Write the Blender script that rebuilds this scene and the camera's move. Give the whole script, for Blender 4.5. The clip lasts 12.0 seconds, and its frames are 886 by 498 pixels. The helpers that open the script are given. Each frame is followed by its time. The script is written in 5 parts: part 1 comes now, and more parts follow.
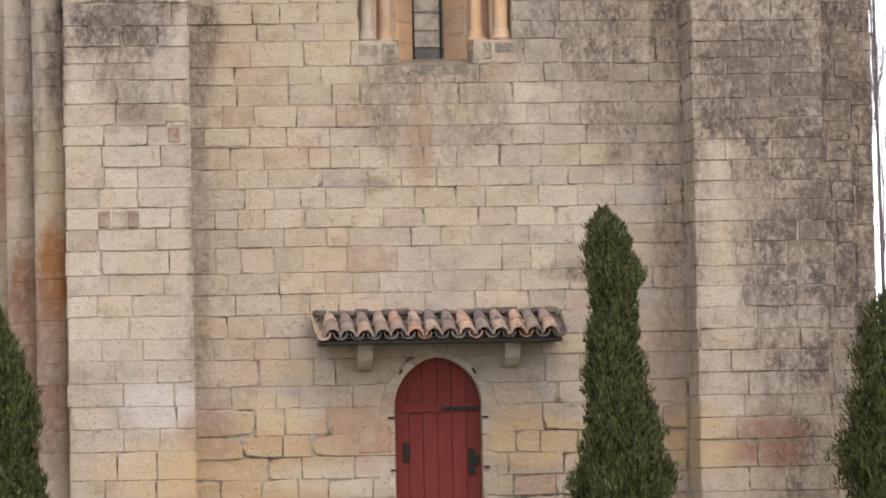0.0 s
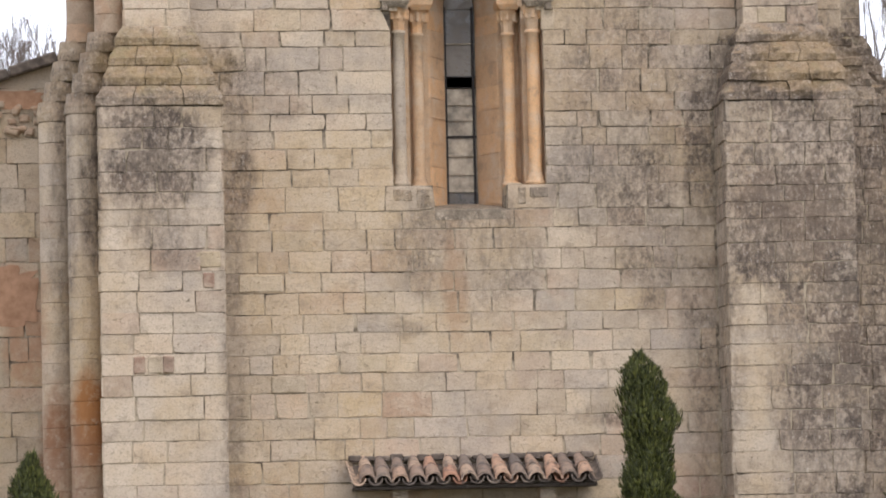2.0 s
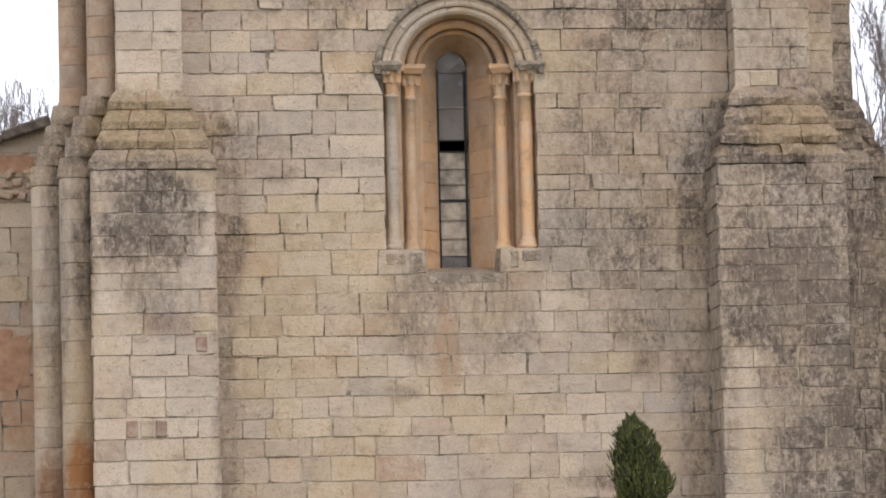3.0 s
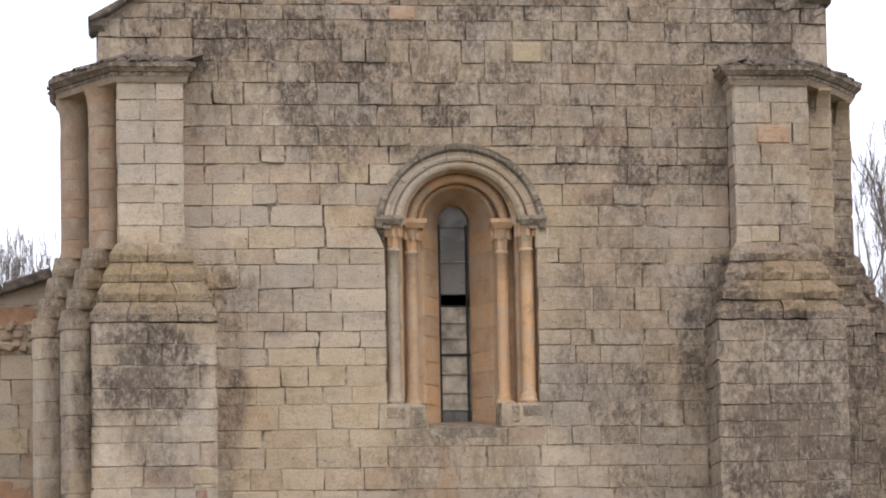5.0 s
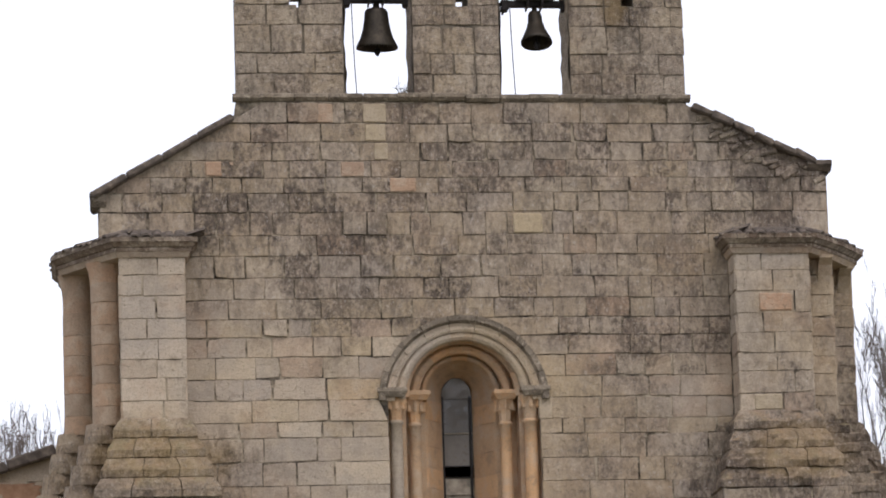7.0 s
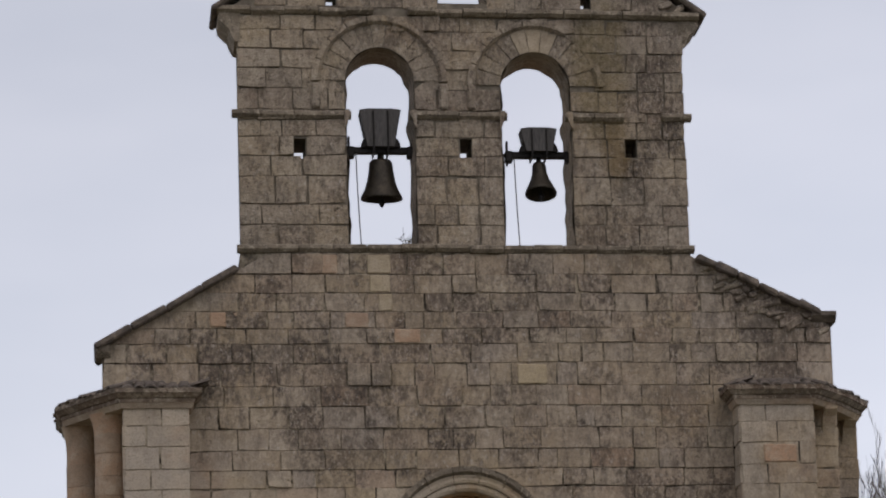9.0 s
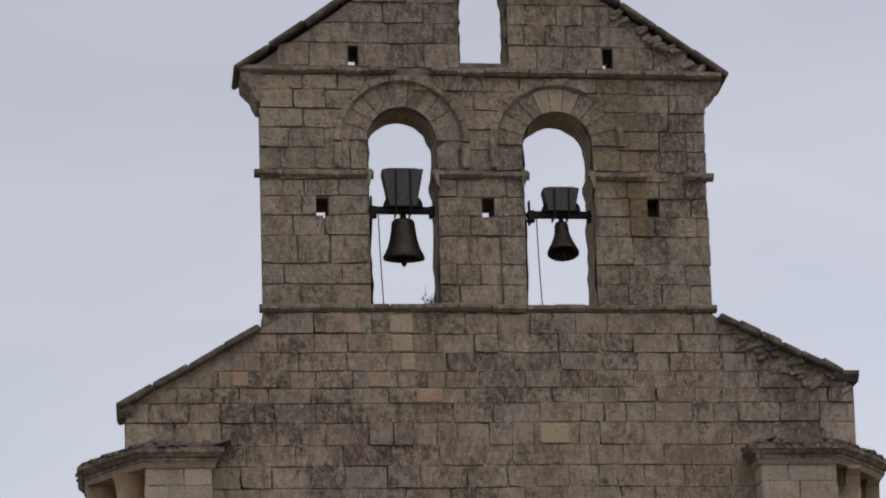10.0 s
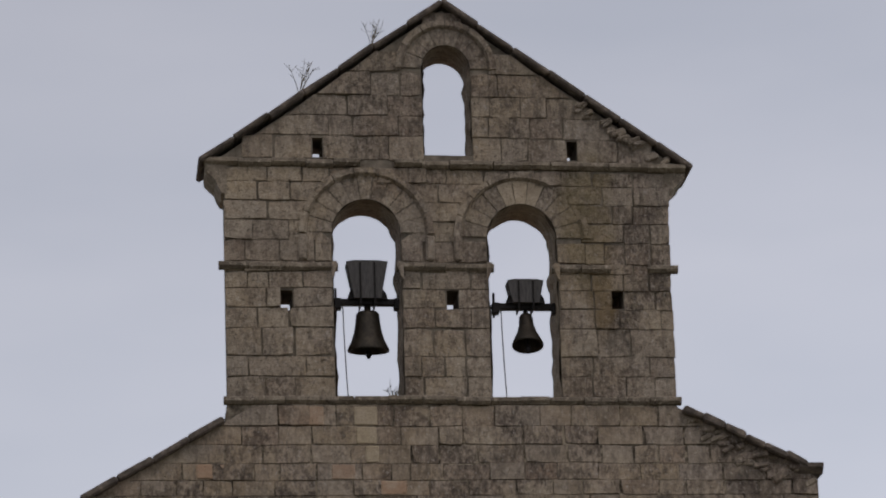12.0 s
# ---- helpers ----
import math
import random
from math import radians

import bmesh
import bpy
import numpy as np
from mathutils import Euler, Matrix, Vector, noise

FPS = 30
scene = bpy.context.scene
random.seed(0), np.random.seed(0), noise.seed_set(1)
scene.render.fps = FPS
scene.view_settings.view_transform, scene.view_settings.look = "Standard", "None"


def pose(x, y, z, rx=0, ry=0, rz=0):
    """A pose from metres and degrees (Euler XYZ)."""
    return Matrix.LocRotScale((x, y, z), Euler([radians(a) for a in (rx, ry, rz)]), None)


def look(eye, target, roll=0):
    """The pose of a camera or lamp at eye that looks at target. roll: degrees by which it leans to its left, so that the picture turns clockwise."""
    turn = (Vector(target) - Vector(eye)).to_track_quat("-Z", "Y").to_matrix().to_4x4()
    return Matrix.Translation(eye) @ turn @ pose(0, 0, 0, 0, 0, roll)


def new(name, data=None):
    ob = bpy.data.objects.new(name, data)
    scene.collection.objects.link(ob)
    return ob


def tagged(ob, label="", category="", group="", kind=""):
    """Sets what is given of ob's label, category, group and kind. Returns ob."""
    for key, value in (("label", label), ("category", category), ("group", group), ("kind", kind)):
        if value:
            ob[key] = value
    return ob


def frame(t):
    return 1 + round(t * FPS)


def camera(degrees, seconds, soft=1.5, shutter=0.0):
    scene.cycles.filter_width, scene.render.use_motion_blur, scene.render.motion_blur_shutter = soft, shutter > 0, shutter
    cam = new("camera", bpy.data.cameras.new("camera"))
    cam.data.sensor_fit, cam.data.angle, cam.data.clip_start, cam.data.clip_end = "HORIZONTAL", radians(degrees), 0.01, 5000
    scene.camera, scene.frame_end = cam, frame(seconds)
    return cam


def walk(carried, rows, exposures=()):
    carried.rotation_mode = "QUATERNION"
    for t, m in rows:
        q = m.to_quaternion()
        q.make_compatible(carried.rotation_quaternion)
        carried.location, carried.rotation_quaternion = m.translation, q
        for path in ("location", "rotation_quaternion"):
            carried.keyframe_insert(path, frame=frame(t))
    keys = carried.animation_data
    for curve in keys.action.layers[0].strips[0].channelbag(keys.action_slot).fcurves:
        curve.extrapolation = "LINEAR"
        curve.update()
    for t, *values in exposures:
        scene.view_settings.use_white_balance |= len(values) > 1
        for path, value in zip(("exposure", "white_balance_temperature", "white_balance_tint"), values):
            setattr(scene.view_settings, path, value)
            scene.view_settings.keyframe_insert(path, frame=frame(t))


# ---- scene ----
# Camera: one standing place far from the church, a long lens tilted slowly upwards
cam = camera(12.0, 12.0, soft=1.9)
EYE = (-4.30, -48.12, 1.6)
ROWS = [  # seconds, turn, tilt, lean to the right
    (0.0, -5.126, 2.362, 1.163),
    (0.5, -5.026, 2.996, 1.172),
    (1.0, -4.891, 3.515, 1.243),
    (1.5, -4.763, 3.929, 1.273),
    (2.0, -4.693, 4.342, 1.275),
    (2.5, -4.722, 4.741, 1.387),
    (3.0, -4.810, 5.204, 1.338),
    (3.2, -4.841, 5.393, 1.346),
    (4.8, -4.833, 7.069, 1.150),
    (5.0, -4.837, 7.300, 1.060),
    (5.5, -4.846, 7.843, 1.139),
    (6.0, -4.870, 8.432, 1.306),
    (6.5, -4.866, 9.008, 1.580),
    (7.0, -4.858, 9.632, 1.771),
    (7.2, -4.874, 9.879, 1.800),
    (9.0, -4.861, 11.685, 1.746),
    (9.5, -4.694, 12.100, 1.749),
    (10.0, -4.575, 12.502, 1.710),
    (10.5, -4.621, 12.813, 1.681),
    (11.0, -4.808, 13.103, 1.750),
    (11.5, -4.990, 13.378, 1.751),
    (12.0, -5.110, 13.739, 1.821),
]
EXPOSURES = [(0.0, 0.10), (2.0, 0.04), (3.0, -0.05), (5.0, -0.20), (6.0, -0.26), (7.0, -0.52), (7.2, -0.53), (8.8, -1.25), (9.5, -1.38), (10.5, -1.55), (12.0, -1.62)]
walk(cam, [(t, pose(*EYE, 0, 0, turn) @ pose(0, 0, 0, 90 + tilt) @ pose(0, 0, 0, 0, 0, -lean)) for t, turn, tilt, lean in ROWS], EXPOSURES)

# ---- world: overcast sky over a thin Nishita sky, and one wide veiled sun ----
SUN_EL, SUN_AZ = radians(56), radians(163)
world = bpy.data.worlds.new("world")
scene.world = world
world.use_nodes = True
wt = world.node_tree
wt.nodes.clear()


def wnode(kind, **kw):
    n = wt.nodes.new(kind)
    for k, v in kw.items():
        n.inputs[k].default_value = v
    return n


sky = wt.nodes.new("ShaderNodeTexSky")
sky.sky_type = "NISHITA"
sky.sun_disc = False
sky.sun_elevation, sky.sun_rotation = SUN_EL, SUN_AZ
bg_sky = wnode("ShaderNodeBackground", Strength=0.05)
wt.links.new(sky.outputs[0], bg_sky.inputs[0])
wco = wt.nodes.new("ShaderNodeTexCoord")
wmap = wt.nodes.new("ShaderNodeMapping")
wmap.inputs["Scale"].default_value = (3.0, 3.0, 9.0)
wt.links.new(wco.outputs["Generated"], wmap.inputs[0])
cloud = wnode("ShaderNodeTexNoise", Scale=1.6, Detail=4.0, Roughness=0.5)
wt.links.new(wmap.outputs[0], cloud.inputs[0])
cramp = wt.nodes.new("ShaderNodeValToRGB")
cramp.color_ramp.elements[0].position, cramp.color_ramp.elements[0].color = 0.3, (1.06, 1.09, 1.25, 1)
cramp.color_ramp.elements[1].position, cramp.color_ramp.elements[1].color = 0.72, (1.34, 1.33, 1.47, 1)
wt.links.new(cloud.outputs[0], cramp.inputs[0])
wsep = wt.nodes.new("ShaderNodeSeparateXYZ")
wt.links.new(wco.outputs["Generated"], wsep.inputs[0])
wlow = wt.nodes.new("ShaderNodeMapRange")
for i, q in enumerate((None, 0.10, 0.30, 1.42, 1.02)):
    if i:
        wlow.inputs[i].default_value = q
wt.links.new(wsep.outputs[2], wlow.inputs[0])
bg_cloud = wnode("ShaderNodeBackground", Strength=1.0)
wside = wt.nodes.new("ShaderNodeMapRange")
for i, q in enumerate((None, -0.05, 0.26, 0.93, 1.07)):
    if i:
        wside.inputs[i].default_value = q
wt.links.new(wsep.outputs[0], wside.inputs[0])
wmul = wt.nodes.new("ShaderNodeMath")
wmul.operation = "MULTIPLY"
wt.links.new(wlow.outputs[0], wmul.inputs[0])
wt.links.new(wside.outputs[0], wmul.inputs[1])
wt.links.new(wmul.outputs[0], bg_cloud.inputs[1])
wt.links.new(cramp.outputs[0], bg_cloud.inputs[0])
wadd = wt.nodes.new("ShaderNodeAddShader")
wt.links.new(bg_sky.outputs[0], wadd.inputs[0])
wt.links.new(bg_cloud.outputs[0], wadd.inputs[1])
wout = wt.nodes.new("ShaderNodeOutputWorld")
wt.links.new(wadd.outputs[0], wout.inputs[0])

sun_data = bpy.data.lights.new("sun", "SUN")
sun_data.energy, sun_data.angle, sun_data.color = 1.45, radians(48), (1.0, 0.87, 0.74)
sun = new("sun", sun_data)
sun.matrix_world = look((5, -16, 26), (0, 0, 1.6))


# ---- materials ----
class Mat:
    """A node material with short helpers for the links."""

    def __init__(self, name, rough=0.9, metal=0.0):
        self.m = bpy.data.materials.new(name)
        self.m.use_nodes = True
        self.t = self.m.node_tree
        self.b = self.t.nodes["Principled BSDF"]
        self.b.inputs["Roughness"].default_value = rough
        self.b.inputs["Metallic"].default_value = metal
        self.geo = self.t.nodes.new("ShaderNodeNewGeometry")
        self.pos = self.geo.outputs["Position"]

    def node(self, kind, **kw):
        n = self.t.nodes.new(kind)
        for k, v in kw.items():
            self.put(n.inputs[k], v)
        return n

    def put(self, socket, v):
        if isinstance(v, bpy.types.NodeSocket):
            self.t.links.new(v, socket)
        elif isinstance(v, tuple) and len(v) == 3 and socket.type == "RGBA":
            socket.default_value = (*v, 1)
        else:
            socket.default_value = v

    def math(self, op, a, b=0.0, c=0.0):
        n = self.t.nodes.new("ShaderNodeMath")
        n.operation = op
        self.put(n.inputs[0], a), self.put(n.inputs[1], b), self.put(n.inputs[2], c)
        return n.outputs[0]

    def noise(self, scale, detail=4.0, rough=0.55, at=None, stretch=None, seed=0.0):
        v = at or self.pos
        if stretch or seed:
            mp = self.t.nodes.new("ShaderNodeMapping")
            mp.inputs["Scale"].default_value = stretch or (1, 1, 1)
            mp.inputs["Location"].default_value = (seed, seed * 1.7, seed * 0.6)
            self.t.links.new(v, mp.inputs[0])
            v = mp.outputs[0]
        return self.node("ShaderNodeTexNoise", Vector=v, Scale=scale, Detail=detail, Roughness=rough).outputs[0]

    def step(self, v, lo, hi, a=0.0, b=1.0):
        n = self.t.nodes.new("ShaderNodeMapRange")
        n.interpolation_type = "SMOOTHSTEP"
        for i, q in enumerate((v, lo, hi, a, b)):
            self.put(n.inputs[i], q)
        return n.outputs[0]

    def mix(self, fac, a, b, mode="MIX"):
        n = self.t.nodes.new("ShaderNodeMix")
        n.data_type, n.blend_type = "RGBA", mode
        self.put(n.inputs["Factor"], fac), self.put(n.inputs["A"], a), self.put(n.inputs["B"], b)
        return n.outputs["Result"]

    def ramp(self, fac, *stops):
        n = self.t.nodes.new("ShaderNodeValToRGB")
        e = n.color_ramp.elements
        while len(e) < len(stops):
            e.new(0.5)
        for el, (p, c) in zip(e, stops):
            el.position, el.color = p, (*c, 1)
        self.t.links.new(fac, n.inputs[0])
        return n.outputs[0]

    def random(self):
        """One random number a piece: per object, shifted per loose part of a mesh."""
        o = self.t.nodes.new("ShaderNodeObjectInfo").outputs["Random"]
        return self.math("FRACT", self.math("ADD", o, self.geo.outputs["Random Per Island"]))

    def done(self, colour, bump=None, strength=0.4, dist=0.01, rough=None):
        self.put(self.b.inputs["Base Color"], colour)
        if rough is not None:
            self.put(self.b.inputs["Roughness"], rough)
        if bump is not None:
            n = self.node("ShaderNodeBump", Strength=strength, Distance=dist, Height=bump)
            self.t.links.new(n.outputs[0], self.b.inputs["Normal"])
        return self.m


# Weathered patches on the stone, some with painted shade: middle x, middle z, half width, half height, strength,
# wetness of the edge
LICHEN_SHADE = [
    (0.3, 10.4, 4.6, 1.7, 1.5), (3.4, 10.5, 1.1, 0.9, 1.9), (2.2, 9.5, 2.4, 1.1, 1.45), (1.75, 6.9, 0.9, 1.9, 0.85), (2.05, 5.6, 0.4, 1.1, 1.05), (-0.1, 5.25, 0.95, 0.7, 0.9), (-3.60, 6.35, 0.58, 0.66, 2.3),
    (-3.55, 5.5, 0.5, 0.5, 0.7), (4.02, 4.4, 0.72, 3.6, 2.0), (3.75, 6.0, 1.2, 1.3, 2.4), (0.1, 12.4, 3.4, 1.7, 1.0), (1.9, 13.2, 0.9, 1.6, 1.3), (0.1, 15.2, 3.0, 1.6, 1.0), (1.5, 3.33, 0.42, 0.13, 1.0),
    (-0.75, 4.35, 0.22, 0.12, 1.0), (4.95, 5.4, 0.9, 3.4, 2.2), (-4.36, 6.2, 0.16, 1.3, 1.0), (-4.70, 5.8, 0.16, 1.7, 0.95), (-3.6, 7.3, 1.3, 0.5, 1.2), (3.8, 7.3, 1.5, 0.5, 1.6),
    # strips near x 2.67 and -2.75: stain plus contact shade painted beside the buttresses
    (-2.2, 6.9, 0.3, 0.12, 0.7), (2.68, 4.6, 0.32, 3.4, 0.9), (-2.80, 4.4, 0.16, 3.4, 0.7), (-2.70, 6.4, 0.20, 1.0, 1.0), (2.66, 6.5, 0.24, 1.1, 1.4), (4.0, 8.5, 1.1, 1.3, 0.6),
]
RUST = [(-3.25, 1.85, 0.5, 0.3, 0.8, (0.62, 0.57, 0.51)), (-4.42, 3.35, 0.20, 0.55, 1.2, (0.33, 0.155, 0.055)), (-4.80, 3.25, 0.22, 0.50, 1.0, (0.26, 0.14, 0.075)), (-0.22, 4.9, 0.15, 0.62, 0.6, (0.34, 0.215, 0.125)), (-4.7, 2.2, 0.6, 1.0, 0.8, (0.27, 0.16, 0.10)),
        (3.6, 1.3, 0.5, 0.35, 0.8, (0.27, 0.14, 0.085)), (2.35, 2.0, 0.4, 1.0, 0.5, (0.36, 0.235, 0.175)), (-2.2, 1.2, 1.1, 0.6, 0.75, (0.52, 0.365, 0.19)), (-1.3, 1.0, 0.9, 0.18, 0.7, (0.60, 0.52, 0.40)), (-2.7, 1.6, 0.35, 0.3, 0.7, (0.36, 0.24, 0.18)), (0.75, 1.75, 0.35, 0.35, 0.6, (0.55, 0.42, 0.26)),
        (1.72, 13.75, 0.34, 0.8, 0.55, (0.21, 0.17, 0.075)), (1.88, 12.75, 0.16, 0.4, 0.7, (0.21, 0.15, 0.065)), (3.8, 7.3, 0.7, 0.35, 0.45, (0.36, 0.26, 0.12)), (-3.6, 7.4, 0.8, 0.35, 0.45, (0.38, 0.28, 0.12)),
        (0.9, 1.3, 0.5, 0.5, 0.5, (0.42, 0.29, 0.17)), (-1.0, 1.5, 0.5, 0.4, 0.55, (0.48, 0.30, 0.19)), (-5.2, 4.6, 0.3, 0.7, 0.8, (0.42, 0.25, 0.15)), (1.1, 1.35, 0.7, 0.3, 0.6, (0.62, 0.45, 0.22)), (2.85, 1.35, 0.4, 0.4, 0.65, (0.58, 0.42, 0.21)), (-3.4, 1.1, 0.6, 0.35, 0.5, (0.60, 0.44, 0.24)), (-1.9, 1.75, 0.35, 0.22, 0.7, (0.63, 0.52, 0.33))]


def stone(name, tones, patches=True, streak=1.0, grain=1.0, relief=0.02, rust=RUST, lichen=LICHEN_SHADE, ledge=False):
    """Sandstone ashlar: a tone for each block, grain, pits, lichen, painted buttress shade and rust patches in place.
    """
    m = Mat(name, 0.93)
    r = m.random()
    base = m.ramp(r, *tones)
    shade = m.math("FRACT", m.math("MULTIPLY", r, 37.3))
    base = m.mix(m.step(shade, 0.1, 1.0, 0.0, 0.45), base, (0.33, 0.29, 0.225))
    if patches:
        broad = m.noise(0.75, 4, 0.6, seed=1.3)
        base = m.mix(m.step(broad, 0.47, 0.62, 0.0, 0.6), base, (0.50, 0.395, 0.245))
        base = m.mix(m.step(broad, 0.47, 0.33, 0.0, 0.65), base, (0.40, 0.36, 0.305))
        tint = m.noise(1.3, 5, 0.65, seed=7.1)
        base = m.mix(m.step(tint, 0.55, 0.68, 0.0, 0.4), base, (0.46, 0.33, 0.225))
        base = m.mix(m.step(tint, 0.43, 0.32, 0.0, 0.45), base, (0.60, 0.525, 0.40))
    mott = m.noise(4.2, 6, 0.66)
    base = m.mix(m.step(mott, 0.44, 0.66, 0.0, 0.55), base, (0.55, 0.475, 0.365))
    base = m.mix(m.step(mott, 0.47, 0.30, 0.0, 0.55), base, (0.29, 0.24, 0.175))
    fine = m.noise(48, 5, 0.72)
    base = m.mix(m.step(fine, 0.46, 0.68, 0.0, 0.45 * grain), base, (0.20, 0.17, 0.13))
    edge = m.noise(9, 6, 0.70, seed=4.0)
    if grain > 1:
        base = m.mix(m.step(m.noise(13, 6, 0.78, stretch=(1, 1, 0.7), seed=21.0), 0.55, 0.63, 0.0, 0.7), base, (0.085, 0.070, 0.050))
        base = m.mix(m.step(m.noise(3.2, 6, 0.74, seed=25.0), 0.55, 0.65, 0.0, 0.48), base, (0.13, 0.105, 0.076))
        base = m.mix(m.step(m.noise(17, 6, 0.76, seed=23.0), 0.55, 0.63, 0.0, 0.72), base, (0.56, 0.495, 0.39))
    if patches:
        xyz = m.node("ShaderNodeSeparateXYZ", Vector=m.pos).outputs
        blot = m.math("ADD", m.math("MULTIPLY", m.noise(0.9, 5, 0.65, seed=9.0), 0.55), m.math("MULTIPLY", m.noise(3.0, 7, 0.74, seed=9.5), 0.45))
        dark = None
        wob = m.math("MULTIPLY", m.math("SUBTRACT", m.noise(1.5, 5, 0.65, seed=2.0), 0.5), 1.3)

        def area(cx, cz, hx, hz):
            dx = m.math("DIVIDE", m.math("SUBTRACT", xyz[0], cx), hx)
            dz = m.math("DIVIDE", m.math("SUBTRACT", xyz[2], cz), hz)
            d = m.math("SQRT", m.math("ADD", m.math("MULTIPLY", dx, dx), m.math("MULTIPLY", dz, dz)))
            return m.step(m.math("ADD", d, wob), 0.55, 1.35, 1.0, 0.0)

        # lichen crust, and the contact shade painted along the buttresses
        for cx, cz, hx, hz, s in lichen:
            a = m.math("MULTIPLY", area(cx, cz, hx, hz), s)
            dark = a if dark is None else m.math("MAXIMUM", dark, a)
        full, dark = dark, m.math("MINIMUM", dark, 1.0)
        crust = m.math("MULTIPLY", full, m.step(blot, 0.43, 0.57, 0.38, 1.0))
        speck = m.math("MINIMUM", m.math("MULTIPLY", crust, m.step(m.noise(19, 6, 0.74, stretch=(1, 1, 0.65), seed=4.4), 0.38, 0.58, 0.45, 1.0)), 1.0)
        clump = m.math("ADD", m.math("MULTIPLY", m.noise(1.9, 5, 0.7, stretch=(1, 1, 0.7), seed=16.0), 0.40), m.math("MULTIPLY", m.noise(15, 7, 0.78, stretch=(1, 1, 0.6), seed=6.0), 0.60))
        grey = m.ramp(clump, (0.40, (0.038, 0.0305, 0.0245)), (0.465, (0.094, 0.075, 0.059)), (0.525, (0.182, 0.149, 0.116)), (0.60, (0.40, 0.338, 0.268)))
        grey = m.mix(m.step(m.noise(1.6, 4, 0.6, seed=12.0), 0.5, 0.62, 0.0, 0.4), grey, (0.16, 0.118, 0.085))
        grey = m.mix(m.math("MULTIPLY", m.step(shade, 0.45, 1.0, 0.0, 0.5), m.step(full, 1.4, 2.1, 1.0, 0.25)), grey, base)
        base = m.mix(m.math("MULTIPLY", speck, 0.95), base, grey)
        fleck = m.math("MULTIPLY", dark, m.step(m.noise(26, 6, 0.72, stretch=(1, 1, 0.6), seed=15.0), 0.57, 0.64, 0.0, 0.6))
        base = m.mix(fleck, base, (0.50, 0.46, 0.40))
        run = m.noise(5.5, 6, 0.7, stretch=(1.6, 1.6, 0.6), seed=3.0)
        base = m.mix(m.math("MULTIPLY", m.math("MULTIPLY", dark, m.step(run, 0.48, 0.64)), 0.42 * streak), base, (0.080, 0.066, 0.053))
        for cx, cz, hx, hz, s, c in rust:
            a = m.math("MULTIPLY", m.math("MULTIPLY", area(cx, cz, hx, hz), s), m.step(edge, 0.3, 0.6, 0.45, 1.0))
            base = m.mix(a, base, c)
        pale = m.math("MULTIPLY", m.step(m.noise(7.5, 6, 0.74, seed=8.0), 0.58, 0.66), m.step(dark, 0.0, 1.0, 0.45, 0.26))
        base = m.mix(pale, base, (0.52, 0.46, 0.365))
    soft = m.math("ADD", m.math("MULTIPLY", m.noise(14, 6, 0.68), 1.2), m.math("MULTIPLY", fine, 0.5))
    pits = m.math("SUBTRACT", soft, m.math("MULTIPLY", m.step(m.noise(20, 4, 0.65, seed=5.0), 0.60, 0.70), 0.8))
    if ledge:
        up = m.node("ShaderNodeSeparateXYZ", Vector=m.geo.outputs["Normal"]).outputs[2]
        moss = m.math("MULTIPLY", m.step(up, 0.30, 0.62), m.step(m.noise(5, 6, 0.7, seed=31.0), 0.44, 0.62, 0.05, 0.6))
        base = m.mix(moss, base, m.ramp(m.noise(2.2, 4, 0.6, seed=33.0), (0.40, (0.34, 0.27, 0.195)), (0.50, (0.34, 0.24, 0.135)), (0.60, (0.27, 0.23, 0.125))))
    base = m.mix(1.0, base, (1.0, 0.950, 0.928), "MULTIPLY")
    return m.done(base, pits, 0.75, relief)


WARM = ((0.0, (0.50, 0.405, 0.275)), (0.13, (0.60, 0.515, 0.39)), (0.27, (0.46, 0.41, 0.345)), (0.40, (0.58, 0.475, 0.33)), (0.52, (0.52, 0.405, 0.30)), (0.65, (0.62, 0.535, 0.40)), (0.78, (0.53, 0.425, 0.265)), (0.90, (0.57, 0.49, 0.375)), (0.97, (0.44, 0.315, 0.215)))
M_STONE = stone("sandstone_ashlar", WARM)
PALE = ((0.0, (0.55, 0.475, 0.37)), (0.25, (0.62, 0.545, 0.43)), (0.5, (0.52, 0.46, 0.375)), (0.72, (0.60, 0.50, 0.37)), (0.90, (0.56, 0.485, 0.385)), (0.98, (0.46, 0.345, 0.25)))
M_PALE = stone("pale_sandstone", PALE, rust=[q for q in RUST if q[0] > -4.3], lichen=[q for q in LICHEN_SHADE if q[1] < 9.0])
BELFRY = ((0.0, (0.48, 0.405, 0.305)), (0.25, (0.64, 0.56, 0.43)), (0.5, (0.46, 0.405, 0.32)), (0.75, (0.60, 0.515, 0.375)), (0.95, (0.41, 0.335, 0.255)))
M_BELFRY = stone("dark_belfry_stone", BELFRY, streak=1.2, grain=1.4, relief=0.04)
TAN = ((0.0, (0.66, 0.405, 0.205)), (0.5, (0.70, 0.45, 0.24)), (1.0, (0.65, 0.435, 0.25)))
M_TAN = stone("golden_window_stone", TAN, patches=False, grain=0.6)
M_PIER = stone("warm_pier_stone", ((0.0, (0.46, 0.30, 0.19)), (0.5, (0.50, 0.35, 0.23)), (1.0, (0.42, 0.30, 0.205))), patches=False)
M_TRIM = stone("weathered_moulding_stone", ((0.0, (0.22, 0.19, 0.145)), (0.5, (0.17, 0.145, 0.11)), (1.0, (0.27, 0.23, 0.17))), patches=False, grain=1.4, relief=0.04)
M_STEP = stone("lichened_step_stone", ((0.0, (0.25, 0.205, 0.155)), (0.5, (0.28, 0.225, 0.16)), (1.0, (0.21, 0.175, 0.14))), grain=1.4, relief=0.04, ledge=True)


